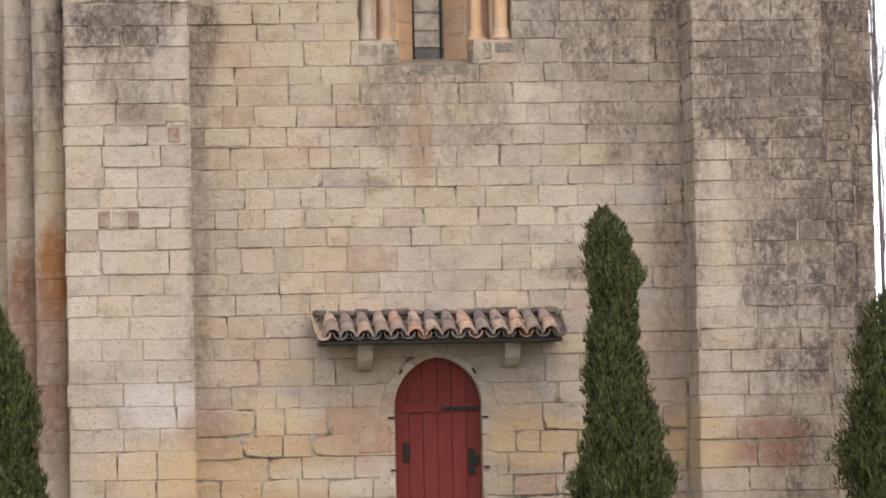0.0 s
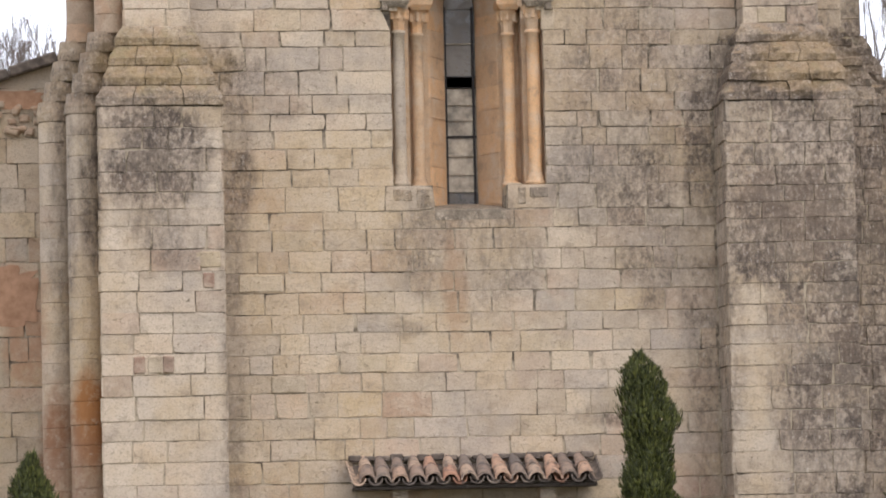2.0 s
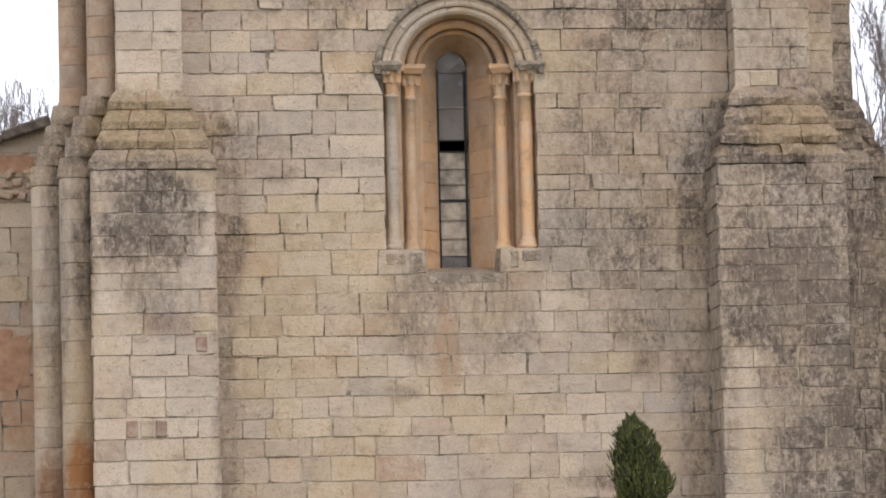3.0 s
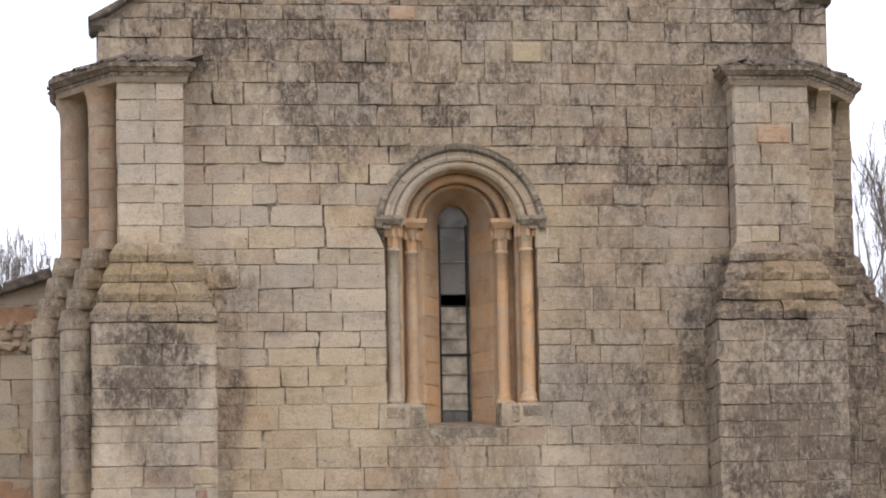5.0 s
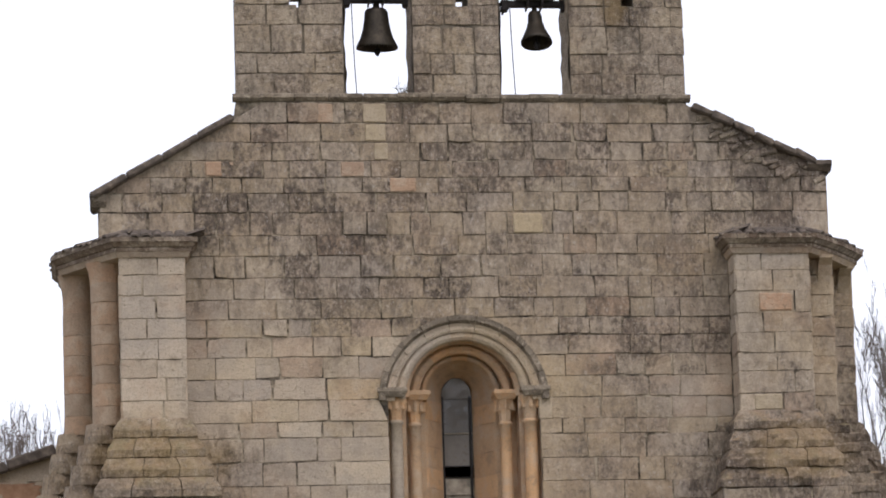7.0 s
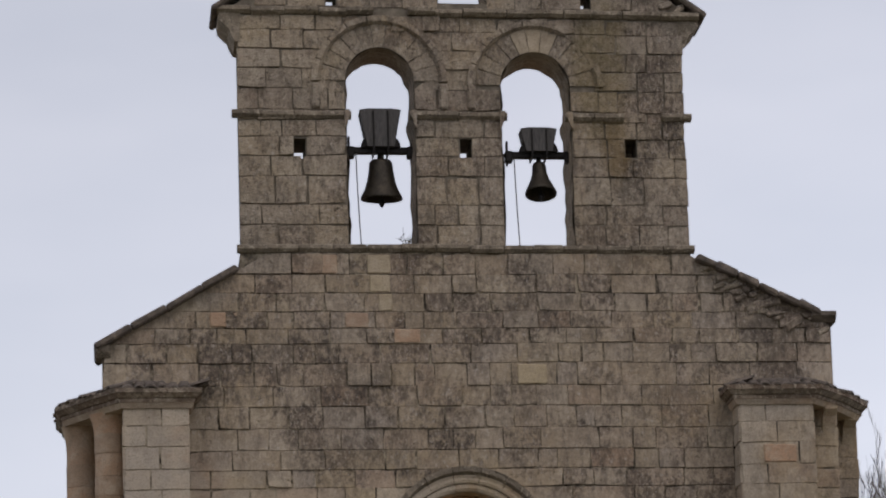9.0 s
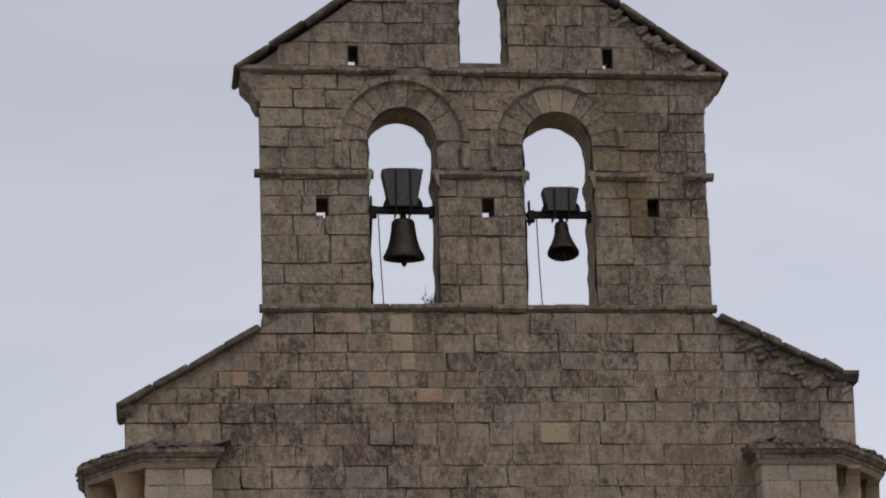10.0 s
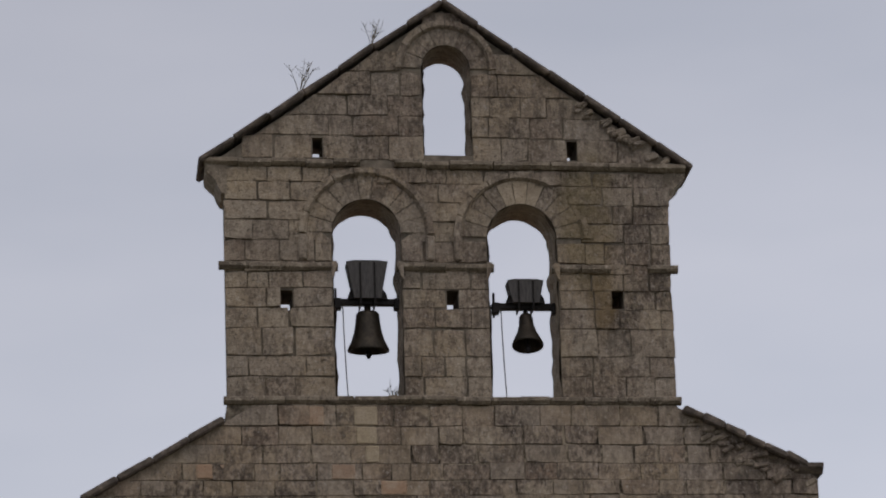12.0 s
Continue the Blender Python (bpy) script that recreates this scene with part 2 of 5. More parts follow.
def mortar():
    m = Mat("lime_mortar", 0.97)
    z = m.node("ShaderNodeSeparateXYZ", Vector=m.pos).outputs[2]
    worn = m.math("ADD", m.math("MULTIPLY", m.noise(1.1, 4, 0.6), 0.4), m.math("MULTIPLY", m.noise(5.0, 5, 0.7, seed=2.0), 0.6))
    n = m.math("ADD", worn, m.step(z, 3.0, 8.5, 0.06, 0.0))
    c = m.ramp(n, (0.42, (0.045, 0.037, 0.028)), (0.49, (0.17, 0.138, 0.10)), (0.57, (0.43, 0.36, 0.265)))
    return m.done(c, m.noise(60, 4, 0.7), 0.6, 0.01)


M_MORTAR = mortar()


def tile_clay():
    m = Mat("old_clay_tile", 0.9)
    r = m.random()
    c = m.ramp(r, (0.0, (0.36, 0.18, 0.115)), (0.3, (0.44, 0.29, 0.20)), (0.5, (0.20, 0.15, 0.12)), (0.72, (0.46, 0.33, 0.235)), (0.9, (0.14, 0.115, 0.10)))
    l = m.noise(11, 6, 0.7)
    c = m.mix(m.step(l, 0.47, 0.62, 0.0, 0.75), c, (0.09, 0.078, 0.068))
    return m.done(c, l, 0.5, 0.01)


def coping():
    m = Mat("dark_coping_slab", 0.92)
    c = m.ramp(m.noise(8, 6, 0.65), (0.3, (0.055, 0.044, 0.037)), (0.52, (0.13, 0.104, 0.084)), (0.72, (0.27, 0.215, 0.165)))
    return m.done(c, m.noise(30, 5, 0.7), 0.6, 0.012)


def paint_red():
    m = Mat("red_door_paint", 0.75)
    r = m.random()
    c = m.ramp(r, (0.0, (0.165, 0.018, 0.009)), (0.5, (0.188, 0.021, 0.011)), (1.0, (0.150, 0.016, 0.008)))
    w = m.noise(4, 5, 0.6, stretch=(9, 9, 0.6))
    c = m.mix(m.step(w, 0.5, 0.75, 0.0, 0.45), c, (0.13, 0.022, 0.018))
    c = m.mix(m.step(m.noise(18, 5, 0.7), 0.62, 0.72, 0.0, 0.5), c, (0.30, 0.085, 0.07))
    return m.done(c, w, 0.35, 0.006)


def simple(name, lo, hi, rough=0.8, metal=0.0, scale=20, bump=0.4, stretch=None):
    m = Mat(name, rough, metal)
    n = m.noise(scale, 5, 0.65, stretch=stretch)
    return m.done(m.ramp(n, (0.32, lo), (0.68, hi)), n, bump, 0.006)


M_TILE, M_COPING, M_RED = tile_clay(), coping(), paint_red()
M_IRON = simple("black_wrought_iron", (0.012, 0.011, 0.011), (0.035, 0.03, 0.028), 0.6, 0.6, 40)
M_BRONZE = simple("dull_bell_bronze", (0.030, 0.026, 0.021), (0.068, 0.056, 0.042), 0.55, 0.7, 14)
M_YOKE = simple("grey_yoke_wood", (0.05, 0.047, 0.045), (0.11, 0.10, 0.095), 0.75, 0.0, 9, 0.4, (6, 6, 1))
M_WOOD = simple("dark_old_timber", (0.03, 0.024, 0.019), (0.075, 0.058, 0.045), 0.85, 0.0, 12, 0.5, (0.6, 8, 8))
M_ERODED = simple("eroded_dark_mortar", (0.07, 0.058, 0.045), (0.32, 0.27, 0.205), 0.97, 0.0, 3.0, 0.6)
M_ROPE = simple("grey_rope", (0.10, 0.09, 0.08), (0.17, 0.155, 0.14), 0.9)
M_DARK = simple("dark_inner_wall", (0.02, 0.018, 0.016), (0.04, 0.036, 0.03), 0.95)
M_BARK = simple("grey_brown_bark", (0.13, 0.105, 0.09), (0.26, 0.215, 0.19), 0.92, 0.0, 12)
M_WEED = simple("dry_weed", (0.14, 0.115, 0.07), (0.24, 0.20, 0.12), 0.9)
M_GROUND = simple("dry_winter_grass", (0.07, 0.075, 0.035), (0.19, 0.165, 0.10), 0.97, 0.0, 1.4, 0.6)


def glass_dirt_reflection():
    m = Mat("dusty_glass_with_reflection", 0.3)
    r = m.random()
    n = m.noise(9, 6, 0.65)
    # the beige stop puts a reflection into the colour of some panes
    c = m.mix(m.step(n, 0.35, 0.7), m.ramp(r, (0.0, (0.05, 0.046, 0.040)), (0.4, (0.12, 0.105, 0.085)), (0.7, (0.27, 0.225, 0.165)), (1.0, (0.07, 0.063, 0.054))), (0.14, 0.122, 0.10))
    return m.done(c, m.noise(5, 3, 0.5), 0.25, 0.02, m.step(n, 0.3, 0.7, 0.15, 0.6))


M_GLASS = glass_dirt_reflection()
# cream colour painted as the lower panes' reflections; pale bars share it
M_CREAM_REFLECT = simple("cream_reflection_pane", (0.15, 0.13, 0.10), (0.50, 0.43, 0.33), 0.55, 0.0, 5, 0.3)


def leafy():
    m = Mat("thuja_scale_leaf", 0.65)
    r = m.geo.outputs["Random Per Island"]
    c = m.ramp(r, (0.0, (0.019, 0.023, 0.004)), (0.4, (0.043, 0.051, 0.008)), (0.8, (0.078, 0.089, 0.014)), (1.0, (0.130, 0.132, 0.026)))
    c = m.mix(m.step(m.noise(3, 4, 0.6), 0.55, 0.72, 0.0, 0.5), c, (0.055, 0.065, 0.026))
    return m.done(c)


M_LEAF = leafy()
# near-black green: the shade inside the thuja crowns put into a colour
M_CORE = simple("dark_crown_shade", (0.010, 0.013, 0.004), (0.024, 0.028, 0.008), 0.98)


# ---- mesh helpers ----
def settle(x, z):
    """The old walls sag a little towards the east."""
    return z - 0.00017 * max(z - 2.0, 0.0) ** 2 * x


def part(name, bm, mat, parent=None, label="", sag=True, smooth=False):
    """Links a bmesh in world metres as one mesh object, under a thing or a part."""
    if sag:
        for v in bm.verts:
            v.co.z = settle(v.co.x, v.co.z)
    bmesh.ops.recalc_face_normals(bm, faces=bm.faces)
    me = bpy.data.meshes.new(name)
    bm.to_mesh(me)
    bm.free()
    me.materials.append(mat)
    if smooth:
        for p in me.polygons:
            p.use_smooth = True
    ob = new(name, me)
    if parent:
        ob.parent = parent
        ob.matrix_parent_inverse = parent.matrix_world.inverted()
    return tagged(ob, label) if label else ob


def thing(name, at, label, category, group="", kind=""):
    ob = new(name)
    ob.empty_display_size = 0.2
    ob.location = at
    ob.matrix_world = Matrix.Translation(at)
    return tagged(ob, label, category, group, kind)


def block(bm, x0, x1, y0, y1, z0, z1, bev=0.012, rough=0.0, rng=random, m=None):
    """A chamfered block with slightly worn corners."""
    pts = bmesh.ops.create_cube(bm, size=1.0)["verts"]
    for v in pts:
        v.co = Vector((x0 + (v.co.x + 0.5) * (x1 - x0), y0 + (v.co.y + 0.5) * (y1 - y0), z0 + (v.co.z + 0.5) * (z1 - z0)))
        v.co += Vector([rng.uniform(-rough, rough) for _ in range(3)])
    made = pts
    if bev:
        edges = list({e for v in pts for e in v.link_edges})
        made = list({v for f in bmesh.ops.bevel(bm, geom=edges, offset=bev, segments=1, affect="EDGES", clamp_overlap=True)["faces"] for v in f.verts} | {v for v in pts if v.is_valid})
    if m:
        bmesh.ops.transform(bm, matrix=m, verts=[v for v in made if v.is_valid])
    return made


def sweep(bm, path, prof, closed=True, caps=True):
    """Joins copies of a profile; path is a list of functions from a profile point to a place."""
    rings = [[bm.verts.new(f(p)) for p in prof] for f in path]
    n = len(prof)
    for a, b in zip(rings, rings[1:]):
        for i in range(n if closed else n - 1):
            j = (i + 1) % n
            bm.faces.new((a[i], a[j], b[j], b[i]))
    if closed and caps:
        bm.faces.new(rings[0]), bm.faces.new(rings[-1][::-1])
    return rings


def arch_path(cx, cz, a0, a1, n, legs=None):
    """Path functions for profile points (radius, y): round from angle a0 to a1, with straight legs down to z."""
    def at(a):
        return lambda p: Vector((cx + p[0] * math.cos(a), p[1], (cz(p[0]) if callable(cz) else cz) + p[0] * math.sin(a)))
    out = [at(a0 + (a1 - a0) * i / n) for i in range(n + 1)]
    if legs is not None:
        out = [lambda p: Vector((cx + p[0], p[1], legs))] + out + [lambda p: Vector((cx - p[0], p[1], legs))]
    return out


def bar(bm, prof, x0, x1):
    """A moulding with the profile (y, z) from x0 to x1."""
    sweep(bm, [lambda p, x=x: Vector((x, p[0], p[1])) for x in (x0, x1)], prof)


def lathe(bm, prof, at, n=20, m=None):
    rings = [[bm.verts.new((at[0] + r * math.cos(2 * math.pi * i / n), at[1] + r * math.sin(2 * math.pi * i / n), at[2] + z)) for i in range(n)] for r, z in prof]
    for a, b in zip(rings, rings[1:]):
        for i in range(n):
            bm.faces.new((a[i], a[(i + 1) % n], b[(i + 1) % n], b[i]))
    bm.faces.new(rings[0][::-1]), bm.faces.new(rings[-1])
    if m:
        bmesh.ops.transform(bm, matrix=m, verts=[v for r in rings for v in r])


def tube(bm, pts, radii, n=5):
    rings = []
    for i, p in enumerate(pts):
        d = (Vector(pts[min(i + 1, len(pts) - 1)]) - Vector(pts[max(i - 1, 0)])).normalized()
        u = d.orthogonal().normalized()
        w = d.cross(u)
        rings.append([bm.verts.new(Vector(p) + radii[i] * (u * math.cos(2 * math.pi * k / n) + w * math.sin(2 * math.pi * k / n))) for k in range(n)])
    for a, b in zip(rings, rings[1:]):
        for k in range(n):
            bm.faces.new((a[k], a[(k + 1) % n], b[(k + 1) % n], b[k]))
    bm.faces.new(rings[0][::-1]), bm.faces.new(rings[-1])


def sheet(bm, outline, holes, y0, y1):
    """A wall of the outline (x, z) with holes through it, from y0 to y1."""
    for y in (y0, y1):
        edges = []
        for loop in (outline, *holes):
            vs = [bm.verts.new((x, y, z)) for x, z in loop]
            edges += [bm.edges.new((a, b)) for a, b in zip(vs, vs[1:] + vs[:1])]
        bmesh.ops.triangle_fill(bm, use_beauty=True, use_dissolve=False, edges=edges)
    for loop in (outline, *holes):
        for (xa, za), (xb, zb) in zip(loop, loop[1:] + loop[:1]):
            bm.faces.new([bm.verts.new(c) for c in ((xa, y0, za), (xb, y0, zb), (xb, y1, zb), (xa, y1, za))])
    bmesh.ops.remove_doubles(bm, verts=bm.verts, dist=0.0005)


# ---- ashlar: blocks with open joints, laid course by course ----
GAP, BED = 0.008, 0.004


def block_meshes(mat, seed, count=14, worn=1.0):
    """Unit blocks (1 x 1, front at y = 0) with chamfered, worn edges; they are stretched to each block's size."""
    rng = random.Random(seed)
    out = []
    spots = ((-1, -1), (0, -1), (1, -1), (1, 0), (1, 1), (0, 1), (-1, 1), (-1, 0))
    for k in range(count):
        v = []
        bite = [rng.choice((0, 0, 0, 0, 0, 0, 0.03, 0.06)) if sx and sz else rng.choice((0, 0, 0, 0.015)) for sx, sz in spots]
        jog = [(rng.uniform(-0.006, 0.006), rng.uniform(-0.010, 0.010)) for _ in spots]
        for ring, (iu, iv, y) in enumerate(((0.007, 0.013, 0.0), (0.0, 0.0, 0.006), (0.0, 0.0, 0.05))):
            for (sx, sz), w, j in zip(spots, bite, jog):
                t = rng.uniform(-0.003, 0.003) if ring == 0 else 0
                v.append((sx * (0.5 - iu * worn - w * 0.55 * worn) + j[0] * worn, y + t * worn, sz * (0.5 - iv * worn - w * worn) + j[1] * worn))
        f = [tuple(range(8))] + [(8 * q + a + 8, 8 * q + (a + 1) % 8 + 8, 8 * q + (a + 1) % 8, 8 * q + a) for q in (0, 1) for a in range(8)]
        me = bpy.data.meshes.new("stone")
        me.from_pydata(v, [], f)
        me.materials.append(mat)
        out.append(me)
    return out


def waver(x, z):
    """Courses are not quite level."""
    return 0.014 * noise.noise((x * 0.5, z * 0.4, 5.0)) + 0.003 * noise.noise((x * 2.6, z * 1.3, 9.0))


def ashlar(parent, m, courses, spans, mat, seed, mean=0.44, pieces=None, limit=300, proud=0.006, joined="stonework", label="", worn=1.0):
    """Lays courses between the x limits that spans(z) gives. m maps (x, y, z) of the wall to the world. Blocks for which pieces(x, z) holds are objects of their own."""
    rng = random.Random(seed)
    units = block_meshes(mat, seed, worn=worn)
    V, F, made = [], [], 0
    for z0, z1 in zip(courses, courses[1:]):
        e = (z1 - z0) * 0.06
        a, b = spans(z0 + e), spans(z1 - e)
        if len(a) != len(b):
            a = b = spans((z0 + z1) / 2)
        for (l0, r0), (l1, r1) in zip(a, b):
            l, r = max(l0, l1), min(r0, r1)
            if max(r0 - l0, r1 - l1) < 0.05:
                continue
            xs = [l]
            while r - xs[-1] > mean * 1.55:
                xs.append(xs[-1] + mean * rng.uniform(0.55, 1.5) * (1.3 if rng.random() < 0.2 else 1))
                if r - xs[-1] < mean * 0.4:
                    xs[-1] = r - mean * rng.uniform(0.5, 0.8)
            if r > xs[-1] + 0.02:
                xs.append(r)
            for i, (xa, xb) in enumerate(zip(xs, xs[1:])):
                first, last = i == 0, i == len(xs) - 2
                q = [(l0 if first else xa, z0), (r0 if last else xb, z0), (r1 if last else xb, z1), (l1 if first else xa, z1)]
                out = -abs(rng.gauss(0, proud)) - (0.012 if rng.random() < 0.06 else 0)
                dip = rng.uniform(-0.006, 0.006)
                gap = GAP + (rng.uniform(0.008, 0.028) if rng.random() < 0.16 + 0.6 * max(0.0, noise.noise((xa * 0.7, z0 * 0.8, 4.0))) else 0)
                bed = BED + (rng.uniform(0.006, 0.018) if rng.random() < 0.08 + 0.4 * max(0.0, noise.noise((xa * 0.7, z0 * 0.8, 4.0))) else 0)
                me = rng.choice(units)
                cx, cz = (xa + xb) / 2, (z0 + z1) / 2
                square = abs(q[0][0] - q[3][0]) < 0.01 and abs(q[1][0] - q[2][0]) < 0.01
                if square and pieces and made < limit and pieces(cx, cz):
                    ob = new("stone", me)
                    w = m @ Matrix.Translation((cx, out, cz + dip * 0.4)) @ Matrix.Diagonal((xb - xa - gap, 1, z1 - z0 - bed, 1))
                    w.translation.z = settle(w.translation.x, w.translation.z) + waver(cx, cz)
                    ob.matrix_world = w
                    ob.parent = parent
                    ob.matrix_parent_inverse = parent.matrix_world.inverted()
                    made += 1
                    continue
                n = len(V)
                for vert in me.vertices:
                    s, t = vert.co.x + 0.5, vert.co.z + 0.5
                    lo = q[0][0] + gap / 2 + (q[1][0] - q[0][0] - gap) * s
                    hi = q[3][0] + gap / 2 + (q[2][0] - q[3][0] - gap) * s
                    p = m @ Vector((lo + (hi - lo) * t, out + vert.co.y, z0 + bed / 2 + (z1 - z0 - bed) * t + dip * 0.4))
                    V.append((p.x, p.y, settle(p.x, p.z) + (waver(cx, cz) if square else 0)))
                F += [tuple(n + k for k in pl.vertices) for pl in me.polygons]
    if V:
        me = bpy.data.meshes.new(joined)
        me.from_pydata(V, [], F)
        me.materials.append(mat)
        ob = new(joined, me)
        ob.parent = parent
        ob.matrix_parent_inverse = parent.matrix_world.inverted()
        tagged(ob, label, kind="stuff")


def place(x, y, turn=0.0):
    """Wall frame: its x runs along the wall, its front faces -y before the turn."""
    return Matrix.Translation((x, y, 0)) @ Matrix.Rotation(radians(turn), 4, "Z")


# ---- ground, far land and the body of the church ----
bm = bmesh.new()
bmesh.ops.create_grid(bm, x_segments=40, y_segments=40, size=1500)
for v in bm.verts:
    d = max(0, v.co.length - 120)
    v.co.z = -0.02 + (0.012 * d * noise.noise((v.co.x * 0.004, v.co.y * 0.004, 3.0)) if d else 0)
tagged(part("ground", bm, M_GROUND, sag=False), "dry winter grass and bare earth round the church", "ground", kind="structure")

WX0, WX1 = -4.20, 4.33
XC = -0.02
NAVE = [(WX0, 0), (WX1, 0), (WX1, 10.74), (4.15, 10.78), (2.74, 11.45), (2.70, 11.54), (-2.58, 11.54), (-2.60, 11.30), (WX0, 10.40)]


def arch_loop(cx, half, z0, zc, n=14, sharp=0.0):
    """Outline of an arched opening; sharp lifts the crown to a slight point."""
    pts = [(cx - half, z0), (cx + half, z0)]
    for i in range(n + 1):
        a = math.pi * i / n
        pts.append((cx + half * math.cos(a), zc + half * math.sin(a) + sharp * (1 - abs(math.cos(a)))))
    return pts


DX, DHALF, DZC, DSHARP = -0.075, 0.50, 1.80, 0.055
DOOR_HOLE = arch_loop(DX, DHALF, 0.02, DZC, 18, DSHARP)
win_top = [(XC + 0.88 * math.cos(a), 8.02 + 0.88 * math.sin(a)) for a in [math.pi * i / 20 for i in range(21)]]
WIN_HOLE = [(XC - 0.88, 6.00), (XC - 0.43, 6.00), (XC - 0.41, 5.72), (XC + 0.41, 5.72), (XC + 0.43, 6.00), (XC + 0.88, 6.00)] + win_top
bm = bmesh.new()
sheet(bm, NAVE, [DOOR_HOLE, WIN_HOLE], 0.008, 1.15)
wall_front = tagged(part("wall_front", bm, M_MORTAR), "church front of weathered tan sandstone blocks with lichen stains", "wall", kind="structure")

bm = bmesh.new()
for x0, x1 in ((WX0, WX0 + 0.8), (WX1 - 0.8, WX1)):
    block(bm, x0, x1, 0.9, 16, 0, 9.9, 0.02)
block(bm, WX0, WX1, 16, 16.8, 0, 11.38, 0.02)
tagged(part("wall_nave", bm, M_STONE, sag=False), "plain stone side and rear walls of the nave", "wall", kind="structure")
bm = bmesh.new()
for xa, za, xb, zb in ((WX0 - 0.25, 9.85, 0.07, 11.4), (0.07, 11.4, WX1 + 0.25, 9.95)):
    vs = [bm.verts.new(c) for c in ((xa, 0.7, za), (xb, 0.7, zb), (xb, 17, zb), (xa, 17, za), (xa, 0.7, za - 0.12), (xb, 0.7, zb - 0.12), (xb, 17, zb - 0.12), (xa, 17, za - 0.12))]
    for f in ((0, 1, 2, 3), (7, 6, 5, 4), (0, 4, 5, 1), (1, 5, 6, 2), (2, 6, 7, 3), (3, 7, 4, 0)):
        bm.faces.new([vs[i] for i in f])
tagged(part("roof", bm, M_TILE, sag=False), "low pitched clay tile roof of the nave", "roof", kind="structure")

COURSES = [0, 0.25, 0.5, 0.75, 0.99, 1.24, 1.49, 1.8, 2.05, 2.36, 2.6, 2.86, 3.1, 3.34, 3.63, 3.85, 4.07, 4.31, 4.53, 4.78, 5.01, 5.26, 5.5, 5.71, 6.0, 6.2, 6.44, 6.65, 6.84,
           7.06, 7.33, 7.61, 7.79, 8.04, 8.29, 8.54, 8.77, 8.98, 9.21, 9.46, 9.72, 9.96, 10.23, 10.46, 10.64, 10.84, 11.06, 11.28, 11.53]


def cut(spans, l, r):
    out = []
    for a, b in spans:
        if r <= a or l >= b:
            out.append((a, b))
        else:
            out += [(a, l)] if l - a > 0.03 else []
            out += [(r, b)] if b - r > 0.03 else []
    return out


def nave_spans(z):
    l, r = (-2.88, 2.80) if z < 6.9 else (-3.22, 3.12) if z < 9.66 else (WX0, WX1)
    if z > 10.4:
        l = WX0 + (z - 10.42) / 0.91 * 1.60
    if z > 10.8:
        r = 4.15 - (z - 10.80) / 0.68 * 1.41
    s = [(l, r)]
    if 5.72 < z < 6.0:
        s = cut(s, XC - 0.42, XC + 0.42)
    elif 6.0 <= z < 8.02:
        s = cut(s, XC - 0.88, XC + 0.88)
    elif 8.02 <= z < 8.99:
        h = math.sqrt(max(0, 0.97 ** 2 - (z - 8.02) ** 2))
        s = cut(s, XC - h, XC + h)
    if z < 1.68:
        s = cut(s, DX - DHALF, DX + DHALF)
    elif z < 2.42:
        h = 0.68 * math.sqrt(max(0, 1 - ((z - 1.68) / 0.75) ** 2))
        s = cut(s, DX - h, DX + h)
    return s


def block_at(bm, cx, cz, w, h, y0, y1, turn, rng, bev=0.012, rough=0.0):
    """A block of width w and height h that stands turned by so many degrees in the wall's plane."""
    block(bm, -w / 2, w / 2, y0, y1, -h / 2, h / 2, bev, rough, rng, Matrix.Translation((cx, 0, cz)) @ Matrix.Rotation(-radians(turn), 4, "Y"))


# Coping slabs on the gable shoulders
rng = random.Random(5)
for xa, za, xb, zb in ((WX0 - 0.08, 10.40, -2.62, 11.335), (2.76, 11.475, 4.20, 10.795)):
    n, turn = (4 if xa < 0 else 6), math.degrees(math.atan2(zb - za, xb - xa))
    size = math.hypot(xb - xa, zb - za) / n
    for i in range(n):
        f = (i + 0.5) / n
        bm = bmesh.new()
        block_at(bm, xa + (xb - xa) * f, za + (zb - za) * f + 0.008 + rng.uniform(-0.006, 0.006), size + 0.004, 0.075, -0.13 - rng.uniform(0, 0.04), 0.95, turn + rng.uniform(-1.2, 1.2), rng, 0.02, 0.008 if xa < 0 else 0.022)
        part("coping_slab", bm, M_COPING, wall_front)
bm = bmesh.new()
bar(bm, [(-0.12, 10.82), (-0.12, 10.77), (-0.03, 10.70), (0.3, 10.70), (0.3, 10.82)], 4.10, 4.385)
part("kneeler", bm, M_COPING, wall_front)
bm = bmesh.new()
bar(bm, [(-0.11, 10.44), (-0.09, 10.36), (-0.02, 10.30), (0.3, 10.30), (0.3, 10.44)], WX0 - 0.07, WX0 + 0.10)
part("kneeler", bm, M_TRIM, wall_front)

# rubble under the broken eastern shoulder
for k in range(34):
    x = rng.uniform(2.85, 4.25)
    z = 11.46 - (x - 2.76) * 0.472 - rng.uniform(0.02, 0.30)
    bm = bmesh.new()
    block_at(bm, x, z, rng.uniform(0.09, 0.24), rng.uniform(0.05, 0.11), -0.025 - rng.uniform(0, 0.05), 0.1, rng.uniform(0, 30), rng, 0.016, 0.014)
    part("rubble_stone", bm, M_STONE if k % 4 else M_TRIM, wall_front)

